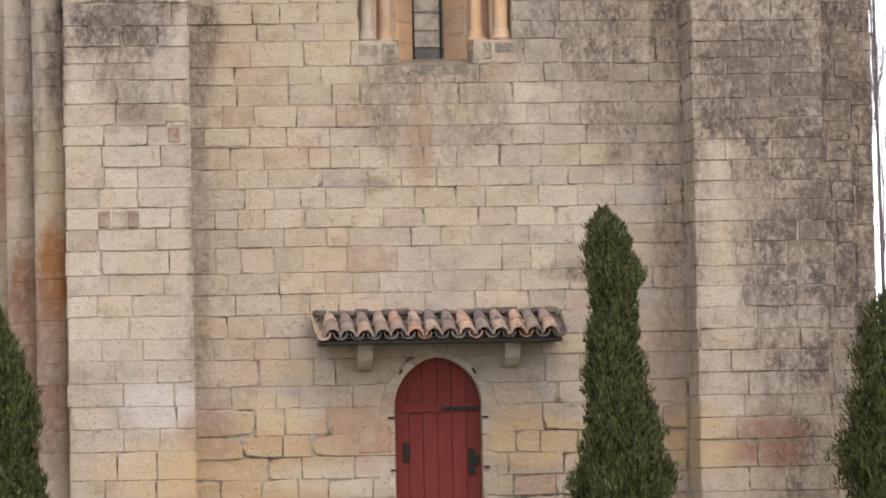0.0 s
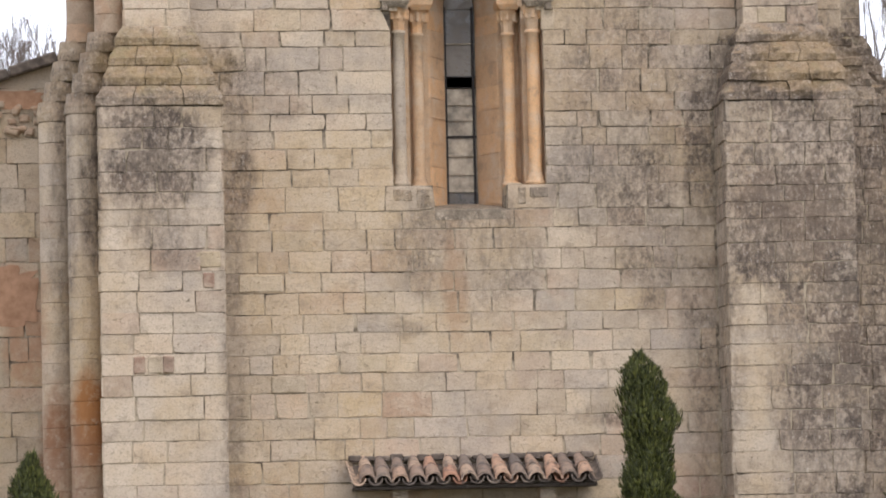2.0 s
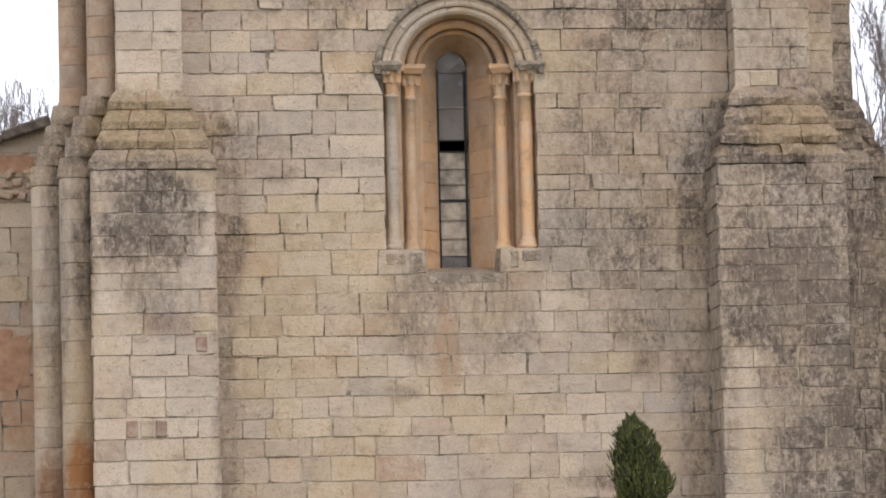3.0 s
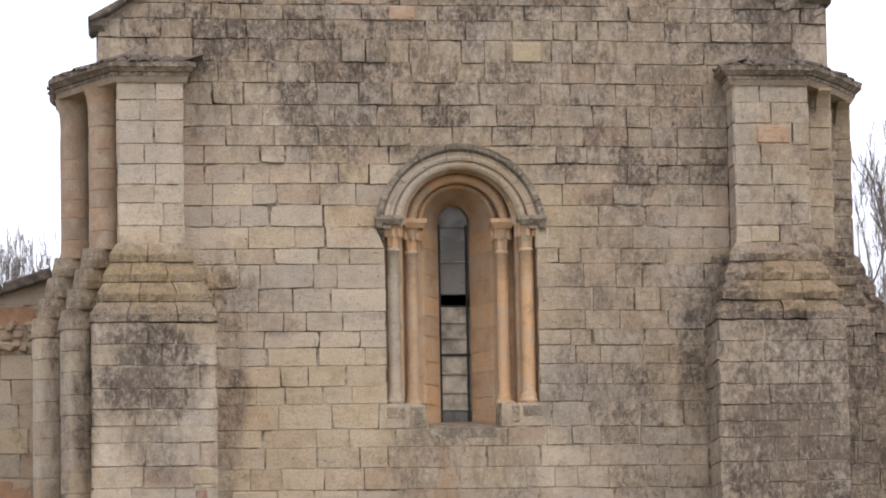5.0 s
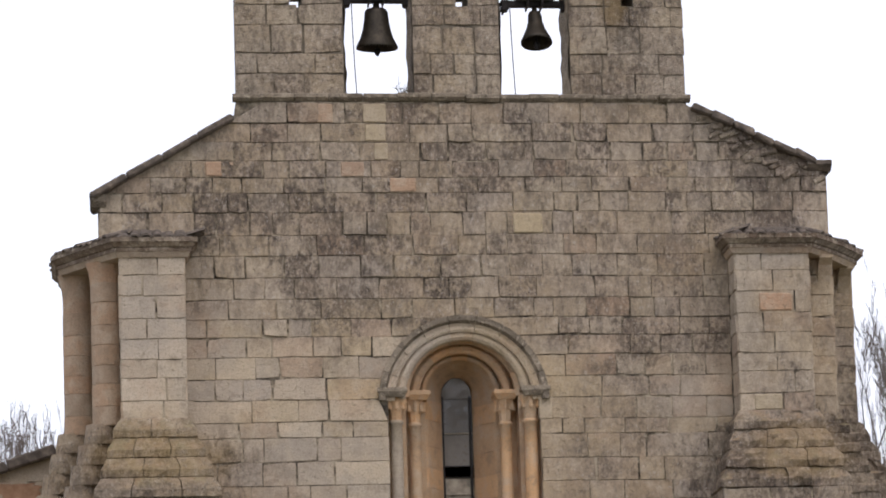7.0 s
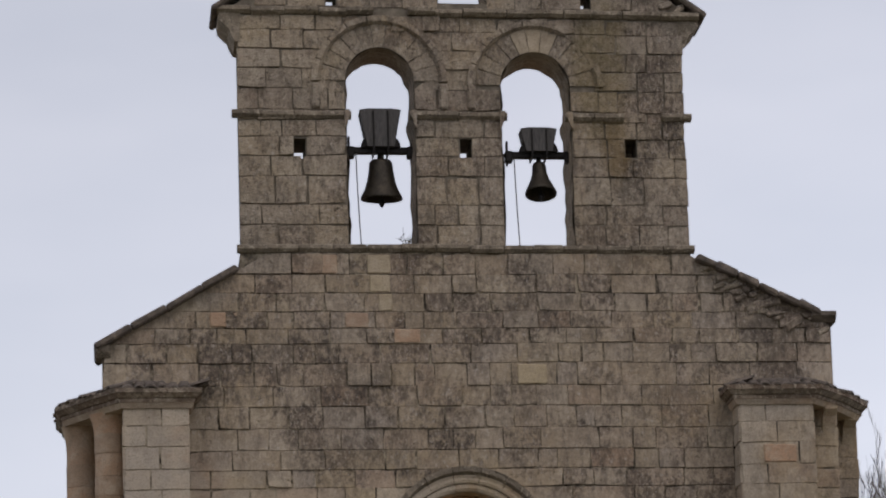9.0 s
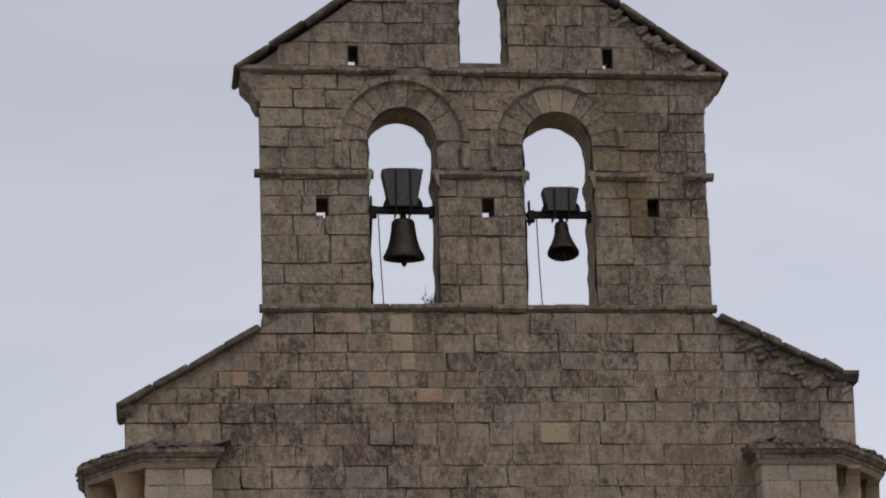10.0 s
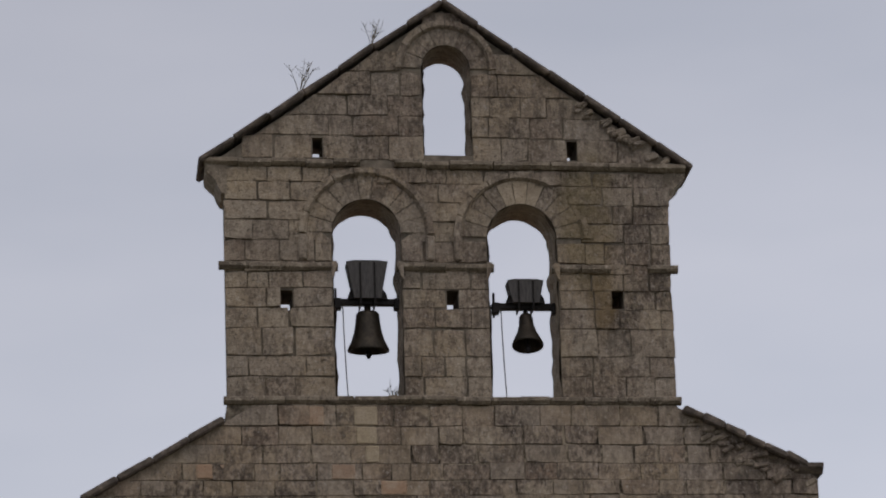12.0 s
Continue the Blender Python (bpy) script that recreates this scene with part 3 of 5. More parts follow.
# Reused blocks of paler and redder stone in the gable
M_ROSE = stone("reddish_reused_stone", ((0.0, (0.46, 0.275, 0.17)), (0.5, (0.50, 0.325, 0.205)), (1.0, (0.41, 0.25, 0.165))), patches=False)
M_CREAM = stone("cream_reused_stone", ((0.0, (0.50, 0.41, 0.26)), (0.5, (0.48, 0.405, 0.275)), (1.0, (0.52, 0.44, 0.31))), patches=False)
for x0, x1, z0, z1, mat in ((-1.84, -1.45, 11.29, 11.51, M_ROSE), (-1.10, -0.83, 11.29, 11.51, M_CREAM), (-1.08, -0.84, 11.07, 11.27, M_CREAM), (-0.98, -0.82, 10.85, 11.05, M_CREAM),
                            (-1.38, -1.10, 10.65, 10.83, M_ROSE), (-0.93, -0.50, 10.47, 10.63, M_ROSE), (-2.95, -2.62, 10.66, 10.83, M_ROSE), (0.62, 0.96, 9.98, 10.21, M_CREAM),
                            (-1.38, -1.02, 3.86, 4.06, M_CREAM), (-2.35, -1.95, 3.64, 3.84, M_CREAM), (-1.3, -0.62, 1.27, 1.60, M_ROSE), (-2.7, -2.2, 4.80, 5.0, M_CREAM)):
    bm = bmesh.new()
    block(bm, x0, x1, -0.020, 0.05, z0, z1, 0.012, 0.004, rng)
    part("reused_stone", bm, mat, wall_front)


M_NOSE = stone("brown_weathered_nose_stone", ((0.0, (0.33, 0.25, 0.175)), (0.5, (0.37, 0.28, 0.195)), (1.0, (0.30, 0.24, 0.175))), grain=1.2, relief=0.04, ledge=True)
M_CAP = stone("brown_cap_stone", ((0.0, (0.155, 0.105, 0.07)), (0.5, (0.125, 0.09, 0.063)), (1.0, (0.18, 0.125, 0.082))), patches=False, grain=1.2, relief=0.04)


# ---- buttresses with their corner piers, stepped offsets and tiled caps ----
def pier_body(parent, x0, x1, y0, y1, z0, z1):
    bm = bmesh.new()
    block(bm, x0 + 0.011, x1 - 0.011, y0 + 0.011, y1, z0, z1, 0.02)
    part("core", bm, M_MORTAR, parent)


LOWER = [0, 0.25, 0.5, 0.76, 1.03, 1.35, 1.6, 1.85, 2.11, 2.36, 2.6, 2.85, 3.09, 3.32, 3.59, 3.83, 4.07, 4.29, 4.53, 4.77, 5.0, 5.24, 5.51, 5.7, 5.89, 6.12, 6.38, 6.62, 6.86]
UPPER = [7.78, 8.0, 8.26, 8.47, 8.71, 8.94, 9.2, 9.44, 9.66]


def offset(parent, low, high, z0, z1, layers, rng, worn=1.0):
    """Sloped offset courses with rounded noses from the lower plan (x0, x1, y front) to the upper one."""
    for i in range(layers):
        a, b = i / layers, (i + 1) / layers
        r0 = [l + (h - l) * a for l, h in zip(low, high)]
        r1 = [l + (h - l) * b for l, h in zip(low, high)]
        za, h = z0 + (z1 - z0) * a, (z1 - z0) / layers
        rm = [(p + q) / 2 for p, q in zip(r0, r1)]
        n = max(1, round((r0[1] - r0[0]) / 0.42))
        cuts = [0] + sorted((k + rng.uniform(-0.2, 0.2)) / n for k in range(1, n)) + [1]
        for s, t in zip(cuts, cuts[1:]):
            bm = bmesh.new()
            wob = rng.uniform(-0.018, 0.018) * worn
            cols = 7
            rings = []
            for rect, out, z in ((r0, 0.012, za + 0.004), (r0, 0.020, za + 0.06 * h), (r0, 0.020, za + 0.40 * h), (r0, 0.008, za + 0.50 * h), (rm, 0.012, za + 0.76 * h), (r1, 0.014, za + h)):
                xa = rect[0] - out if s == 0 else rect[0] + (rect[1] - rect[0]) * s + 0.004
                xb = rect[1] + out if t == 1 else rect[0] + (rect[1] - rect[0]) * t - 0.004
                yf, back = rect[2] - out + wob, max(rect[2] + 0.5, 0.12)
                plan = [(xa + (xb - xa) * c / cols, yf) for c in range(cols + 1)] + [(xb, (yf + back) / 2), (xb, back), (xa, back), (xa, (yf + back) / 2)]
                ring = []
                for x, y in plan:
                    d = (0.018 * noise.noise((x * 6, y * 6, z * 9)) + 0.010 * noise.noise((x * 17, y * 17, z * 21))) * worn
                    ring.append(bm.verts.new((x + d, y + d * 1.3, z + d * 0.6)))
                rings.append(ring)
            size = len(rings[0])
            for p, q in zip(rings, rings[1:]):
                for k in range(size):
                    bm.faces.new((p[k], p[(k + 1) % size], q[(k + 1) % size], q[k]))
            bm.faces.new(rings[0][::-1]), bm.faces.new(rings[-1])
            part("step_stone", bm, M_STEP, parent)


def prism(bm, poly, z0, z1, o0, o1):
    """A prism over a plan polygon, grown by o0 at its foot and o1 at its head."""
    n = len(poly)
    area = sum(a[0] * b[1] - b[0] * a[1] for a, b in zip(poly, poly[1:] + poly[:1]))
    sg = 1 if area > 0 else -1
    rings = []
    for z, o in ((z0, o0), (z1, o1)):
        ring = []
        for i in range(n):
            p, a, b = Vector(poly[i]), Vector(poly[i - 1]), Vector(poly[(i + 1) % n])
            d0, d1 = (p - a).normalized(), (b - p).normalized()
            n0, n1 = Vector((d0.y, -d0.x)) * sg, Vector((d1.y, -d1.x)) * sg
            k = (n0 + n1) / max(0.4, 1 + n0.dot(n1))
            ring.append(bm.verts.new((p.x + k.x * o, p.y + k.y * o, z)))
        rings.append(ring)
    for i in range(n):
        bm.faces.new((rings[0][i], rings[0][(i + 1) % n], rings[1][(i + 1) % n], rings[1][i]))
    bm.faces.new(rings[0][::-1]), bm.faces.new(rings[1])


def buttress(side, low, high, mid_low, mid_high, end_low, end_high, plan, seed, label):
    """low, high: x0, x1, y front of the main pier; mid and end: the corner pier and the flank pier behind it."""
    rng = random.Random(seed)
    b = thing("buttress", ((low[0] + low[1]) / 2, low[2], 0), label, "buttress", "buttresses of the church front")
    for (x0, x1, y0), (u0, u1, v0), back, mean in ((low, high, 0.05, 0.47), (mid_low, mid_high, 1.0, 0.36), (end_low, end_high, 2.0, 0.36)):
        main = back < 0.1
        shaft = side < 0 and not main
        inset = 0.14 if shaft else 0
        pier_body(b, x0 + inset, x1, y0 + inset, back, 0, 6.86)
        pier_body(b, u0 + inset, u1, v0 + inset, back, 6.86, 9.66)
        for (p0, p1, q0), zs in (((x0, x1, y0), LOWER), ((u0, u1, v0), UPPER)):
            if shaft:
                size = 0.20 if zs is LOWER else 0.178
                for za, zb in zip(zs, zs[1:]):
                    bm = bmesh.new()
                    r = size + rng.uniform(-0.004, 0.003)
                    lathe(bm, [(r - 0.006, za + 0.001), (r, za + 0.006), (r, zb - 0.006), (r - 0.006, zb - 0.001)], (p0 + size, q0 + size - 0.03, 0), 28)
                    part("drum", bm, M_STONE if zs is LOWER else M_PIER, b, smooth=False)
                continue
            mat = M_PALE if main else M_STONE if zs is LOWER else M_PIER if side < 0 else M_STONE
            test = (lambda x, z: 0.9 < z) if main else None
            ashlar(b, place(0, q0), zs, lambda z: [(p0, p1)], mat, seed + round(10 * q0) + len(zs), mean, test, 130)
            depth = back - q0
            ashlar(b, place(p0, q0 + depth, -90), zs, lambda z: [(0, depth)], mat, seed + 3 + len(zs), mean)
            ashlar(b, place(p1, q0, 90), zs, lambda z: [(0, depth)], mat, seed + 4 + len(zs), mean)
        if shaft:
            for i in range(4):
                a, h = i / 4, 0.235
                za, r = 6.86 + i * h, 0.20 - 0.006 * i
                cx, cy = x0 + 0.20 + (u0 + 0.178 - x0 - 0.20) * a, y0 + 0.17 + (v0 - y0 - 0.02) * a
                bm = bmesh.new()
                lathe(bm, [(r + 0.012, za + 0.001), (r + 0.018, za + 0.015), (r + 0.018, za + 0.10), (r + 0.010, za + 0.13), (r - 0.005, za + h)], (cx, cy, 0), 28)
                for v in bm.verts:
                    d = 0.014 * noise.noise((v.co.x * 7, v.co.y * 7, v.co.z * 9))
                    v.co += Vector((d, d, d * 0.5))
                part("step_stone", bm, M_NOSE, b)
        else:
            offset(b, (x0, x1, y0), (u0, u1, v0), 6.86, 7.80, 4, rng, 0.8 if side < 0 else 1.7)
    cap = None
    for z0, z1, o0, o1, mat, name in ((9.64, 9.70, 0.01, 0.045, M_PALE, "cap_moulding"), (9.70, 9.745, 0.055, 0.06, M_CAP, "cap_moulding"), (9.75, 9.80, 0.075, 0.12, M_CAP, "cap_moulding"), (9.802, 9.855, 0.13, 0.13, M_CAP, "cap_slab")):
        bm = bmesh.new()
        prism(bm, plan, z0, z1, o0, o1)
        cap = part(name, bm, mat, b)
    bm = bmesh.new()
    prism(bm, plan, 9.855, 10.03, 0.10, -0.42)
    part("cap_roof", bm, M_COPING, b)
    # ends of the clay tiles along the cap's edge
    for (xa, ya), (xb, yb) in zip(plan[:5], plan[1:6]):
        size = math.hypot(xb - xa, yb - ya)
        nx, ny = (yb - ya) / size, -(xb - xa) / size
        if (nx * (xa - (WX0 + WX1) / 2) < 0 and abs(nx) > 0.9 and abs(xa) > 4) or ny > 0.5:
            nx, ny = -nx, -ny
        if ny > 0.3:
            nx, ny = -nx, -ny
        n = max(2, round(size / 0.135))
        for i in range(n):
            f = (i + 0.5) / n
            px, py = xa + (xb - xa) * f, ya + (yb - ya) * f
            bm = bmesh.new()
            k = 6
            r = 0.060 * rng.uniform(0.75, 1.15)
            out = 0.145 + rng.uniform(-0.035, 0.02)
            tx, ty = -ny, nx
            lift = rng.uniform(-0.012, 0.012)
            prof = [(math.cos(math.pi * j / k) * r, math.sin(math.pi * j / k) * r * 0.62) for j in range(k + 1)] + [(math.cos(math.pi * j / k) * r * 0.8, math.sin(math.pi * j / k) * r * 0.30) for j in range(k, -1, -1)]
            sweep(bm, [lambda p, d=d, dz=dz: Vector((px + nx * d + tx * p[0], py + ny * d + ty * p[0], 9.85 + dz + lift + p[1])) for d, dz in ((out, 0.0), (-0.22, 0.11))], prof)
            part("roof_tile", bm, M_COPING, b)
    # quarter-round corbels that carry the cap across the corner
    for (x0, x1, y0), w in ((mid_high, 0.15), (end_high, 0.15)):
        if side < 0:
            bm = bmesh.new()
            lathe(bm, [(0.178, 9.36), (0.184, 9.45), (0.198, 9.55), (0.222, 9.62), (0.235, 9.655)], (x0 + 0.178, y0 + 0.15, 0), 28)
            part("shaft_head", bm, M_PIER, b)
            continue
        cx = x1 - 0.10
        bm = bmesh.new()
        prof = [(0.02, 9.30), (-0.03, 9.44), (-0.10, 9.55), (-0.22, 9.62), (-0.22, 9.655), (0.1, 9.655), (0.1, 9.30)]
        bar(bm, [(y0 + p, z) for p, z in prof], cx - w / 2, cx + w / 2)
        part("corbel", bm, M_PALE, b)
    return b


buttress(-1, (-4.28, -2.88, -0.80), (-3.97, -3.22, -0.45), (-4.64, -4.2, -0.06), (-4.30, -3.9, -0.04), (-4.97, -4.5, 0.80), (-4.63, -4.15, 0.80),
         [(-3.20, 0.02), (-3.20, -0.47), (-3.98, -0.47), (-4.30, 0.10), (-4.63, 0.76), (-4.63, 1.9), (-3.20, 1.9)], 21, "pale sandstone corner buttress with stepped offsets and a dark lichen crust")
buttress(1, (2.83, 4.31, -0.80), (3.13, 4.00, -0.45), (4.2, 4.77, -0.06), (3.9, 4.34, -0.04), (4.6, 5.19, 0.80), (4.2, 4.72, 0.80),
         [(3.11, 0.02), (3.11, -0.47), (4.01, -0.47), (4.39, 0.10), (4.73, 0.76), (4.73, 1.9), (3.11, 1.9)], 57, "grey lichened sandstone corner buttress with a broken stepped offset")


M_BRICK = stone("dark_red_patching_stone", ((0.0, (0.27, 0.145, 0.095)), (0.5, (0.31, 0.175, 0.115)), (1.0, (0.23, 0.13, 0.09))), patches=False)
PATCHED = ((-3.93, -3.79, 3.85, 4.05, M_BRICK), (-3.77, -3.61, 3.85, 4.05, M_CREAM), (-3.60, -3.47, 3.85, 4.05, M_BRICK), (-3.36, -3.23, 5.03, 5.22, M_BRICK), (-3.21, -2.92, 5.03, 5.22, M_CREAM), (-3.13, -3.0, 4.80, 4.98, M_BRICK))
left_buttress = [o for o in scene.objects if o.name == "buttress"][0]
for x0, x1, z0, z1, mat in PATCHED:
    bm = bmesh.new()
    block(bm, x0, x1, -0.818, -0.75, z0, z1, 0.015, 0.006, rng)
    part("patching_stone", bm, mat, left_buttress, "reddish patching stone" if mat is M_BRICK else "")

right_buttress = [o for o in scene.objects if o.name.startswith("buttress")][1]
for x0, x1, z0, z1, mat in ((3.40, 3.78, 8.96, 9.17, M_ROSE), (3.30, 3.62, 7.80, 7.98, M_CREAM)):
    bm = bmesh.new()
    block(bm, x0, x1, -0.468, -0.40, z0, z1, 0.012, 0.004, rng)
    part("patching_stone", bm, mat, right_buttress, "reddish patching stone" if mat is M_ROSE else "")

# ---- bell gable ----
M_PALEV = stone("pale_arch_stone", ((0.0, (0.50, 0.42, 0.30)), (1.0, (0.44, 0.37, 0.265))), patches=False)
GX0, GX1, GT = -2.58, 2.715, 0.77
gable = thing("bell_gable", (0.07, 0.35, 11.54), "weathered grey-brown stone bell gable with three arched openings", "bell gable")
OPEN = [(-0.90, 0.405, 11.62, 13.60), (0.94, 0.412, 11.62, 13.56), (0.10, 0.29, 14.56, 15.63)]
HOLES = [(-1.925, -1.785, 12.66, 12.90), (0.03, 0.17, 12.68, 12.91), (1.985, 2.125, 12.70, 12.93), (-1.51, -1.39, 14.51, 14.75), (1.52, 1.64, 14.52, 14.76)]
OUT = [(GX0 + 0.025, 11.54), (GX1 - 0.025, 11.54), (GX1 - 0.025, 14.36), (2.88, 14.43), (0.07, 16.36), (-2.72, 14.41), (GX0 + 0.025, 14.36)]
bm = bmesh.new()
sheet(bm, OUT, [arch_loop(c, h, z0, zc, 16) for c, h, z0, zc in OPEN] + [[(a, c), (b, c), (b, d), (a, d)] for a, b, c, d in HOLES], 0.013, GT)
part("core", bm, M_ERODED, gable)
for cx, half, z0, zc in OPEN:
    bm = bmesh.new()
    rows_up = [z0 + (zc - z0) * k / 16 for k in range(16)]
    path = [lambda p, z=z: Vector((cx + p[0], p[1], z)) for z in rows_up] + arch_path(cx, zc, 0, math.pi, 32) + [lambda p, z=z: Vector((cx - p[0], p[1], z)) for z in reversed(rows_up)]
    rings = sweep(bm, path, [(half - 0.004, 0.0), (half - 0.004, 0.16), (half - 0.004, 0.32), (half - 0.004, 0.52), (half - 0.004, GT + 0.01)], closed=False)
    for v in bm.verts:
        inward = Vector((cx - v.co.x, 0, max(0.0, 0.0 if v.co.z < zc else zc - v.co.z))).normalized() if v.co.z >= zc else Vector((1 if v.co.x < cx else -1, 0, 0))
        v.co += inward * (0.045 * max(0.0, noise.noise((v.co.x * 5, v.co.y * 4, v.co.z * 5.5)) + 0.12) + 0.02 * max(0.0, noise.noise((v.co.x * 14, v.co.y * 9, v.co.z * 14))))
    part("reveal", bm, M_BELFRY, gable)
bm = bmesh.new()
block(bm, 1.97, 2.14, 0.4, 0.6, 12.68, 12.95, 0.0)
part("blocking_stone", bm, M_BELFRY, gable)

BCOURSES = [11.62, 11.87, 12.11, 12.45, 12.69, 12.92, 13.12, 13.24, 13.50, 13.74, 13.97, 14.20, 14.38]
TCOURSES = [14.49, 14.78, 15.03, 15.28, 15.57, 15.82, 16.10, 16.34]


def bell_spans(z):
    wear = 0.020 * noise.noise((z * 9.0, 3.0, 1.0))
    s = [(GX0 - wear, GX1 + 0.022 * noise.noise((z * 9.0, 7.0, 2.0)))] if z < 14.4 else [(-2.66 + (z - 14.42) / 1.97 * 2.73, 2.84 - (z - 14.42) / 1.97 * 2.77)]
    for cx, half, z0, zc in OPEN:
        if z0 <= z < zc - 0.05:
            s = cut(s, cx - half, cx + half)
        elif zc - 0.05 <= z:
            ring = half + (0.30 if half > 0.3 else 0.22)
            if z < zc + ring:
                h = math.sqrt(max(0, ring ** 2 - max(0, z - zc) ** 2))
                s = cut(s, cx - h, cx + h)
    for a, b, c, d in HOLES:
        if c - 0.01 < z < d + 0.01:
            s = cut(s, a, b)
    return s


# arch stones, hood mouldings, string courses
rng = random.Random(8)
for k, (cx, half, z0, zc) in enumerate(OPEN):
    wide = 0.30 if half > 0.3 else 0.22
    n = 11 if half > 0.3 else 8
    for i in range(n):
        a0, a1 = math.pi * (i + 0.03) / n, math.pi * (i + 0.97) / n
        y = -0.012 + rng.uniform(-0.006, 0.006)
        bm = bmesh.new()
        sweep(bm, arch_path(cx, zc, a0, a1, 3), [(half + 0.002, y), (half + wide - 0.005, y), (half + wide - 0.005, 0.1), (half + 0.002, 0.1)])
        fresh = k == 1 and 4 <= i <= 6
        part("voussoir", bm, M_PALEV if fresh else M_BELFRY, gable, "pale replaced arch stone" if fresh else "")
    r = half + wide
    m = 9 if half > 0.3 else 6
    for i in range(m):
        if (k == 1 and i in (1, 2)):
            continue
        a0, a1 = math.pi * (i + 0.02) / m, math.pi * (i + 0.98) / m
        bm = bmesh.new()
        sweep(bm, arch_path(cx, zc - 0.02, a0, a1, 4), [(r, 0.05), (r, -0.03), (r + 0.03, -0.075), (r + 0.095, -0.075), (r + 0.10, 0.05)])
        part("hood_stone", bm, M_BELFRY, gable)
for cx, s in ((OPEN[0][0], (-1, 1)), (OPEN[1][0], (-1,))):
    for sg in s:
        bm = bmesh.new()
        x = cx + sg * (0.405 + 0.35)
        block(bm, x - 0.05, x + 0.05, -0.07, 0.05, 13.26, 13.56, 0.02, 0.006, rng)
        part("hood_stone", bm, M_BELFRY, gable)

STRING = lambda z, d: [(0.05, z + 0.015), (-d * 0.5, z + 0.015), (-d, z + 0.05), (-d, z + 0.09), (-d * 0.8, z + 0.10), (0.05, z + 0.10)]
for z, d, runs in ((11.525, 0.08, ((GX0 - 0.04, -1.9), (-1.89, -1.1), (-1.09, -0.3), (-0.29, 0.5), (0.51, 1.2), (1.21, 2.0), (2.01, GX1 + 0.04))),
                   (13.125, 0.085, ((GX0 - 0.07, -1.92), (-1.91, -1.24), (-0.555, 0.02), (0.03, 0.60), (1.28, 1.98), (2.42, GX1 + 0.07))),
                   (14.375, 0.10, ((-2.80, -1.6), (-1.59, -0.95), (-0.55, 0.1), (0.11, 0.62), (0.63, 1.3), (1.31, 2.0), (2.01, 2.92)))):
    for x0, x1 in runs:
        cutn = max(1, round((x1 - x0) / 0.42))
        for i in range(cutn):
            bm = bmesh.new()
            a, b = x0 + (x1 - x0) * i / cutn, x0 + (x1 - x0) * (i + 1) / cutn
            dz, dy = rng.uniform(-0.012, 0.010), rng.uniform(-0.035, 0.012)
            bar(bm, [(p - (dy if p < 0 else 0), q + dz) for p, q in STRING(z, d)], a + 0.003, b - 0.003)
            part("string_course", bm, M_TRIM, gable)
# imposts that carry the arches, seen in the openings
for cx, half, z0, zc in OPEN[:2]:
    for sg in (-1, 1):
        bm = bmesh.new()
        prof = [(0.02, 13.235), (-0.045, 13.235), (-0.045, 13.18), (-0.03, 13.12), (-0.008, 13.06), (0.02, 13.02)]
        sweep(bm, [lambda p, y=y: Vector((cx + sg * (half + p[0]), y, p[1])) for y in (-0.085, GT + 0.05)], prof)
        part("impost", bm, M_BELFRY, gable)
# cavetto corbels under the gable's eaves
for x, sg in ((GX0, -1), (GX1, 1)):
    bm = bmesh.new()
    prof = [(-0.05, 14.04), (0.015, 14.06), (0.05, 14.12), (0.085, 14.21), (0.16, 14.28), (0.20, 14.32), (0.205, 14.40), (-0.05, 14.40)]
    sweep(bm, [lambda p, y=y: Vector((x + sg * p[0], y, p[1])) for y in (-0.02, GT)], prof)
    part("eaves_corbel", bm, M_TRIM, gable)
# coping slabs on the slopes
for xa, za, xb, zb, n in ((-2.86, 14.41, 0.07, 16.44, 7), (0.07, 16.45, 3.00, 14.435, 7)):
    turn = math.degrees(math.atan2(zb - za, xb - xa))
    size = math.hypot(xb - xa, zb - za) / n
    for i in range(n):
        f = (i + 0.5) / n
        bm = bmesh.new()
        block_at(bm, xa + (xb - xa) * f, za + (zb - za) * f + rng.uniform(-0.010, 0.010), size + 0.002, 0.062, -0.10 - rng.uniform(0, 0.035), GT + 0.1, turn + rng.uniform(-1.0, 1.0), rng, 0.02, 0.008)
        part("coping_slab", bm, M_COPING, gable)


# small rubble packed under the eastern slope
for k in range(26):
    x = rng.uniform(1.55, 2.72)
    top = 16.40 - (x - 0.07) * 0.672 - 0.05
    z = top - rng.uniform(0.02, 0.16)
    bm = bmesh.new()
    w, h = rng.uniform(0.07, 0.20), rng.uniform(0.04, 0.075)
    block_at(bm, x, max(z, 14.50), w, h, -0.045 - rng.uniform(0, 0.05), 0.1, rng.uniform(8, 42), rng, 0.014, 0.012)
    part("rubble_stone", bm, M_BELFRY if k % 3 else M_TRIM, gable)


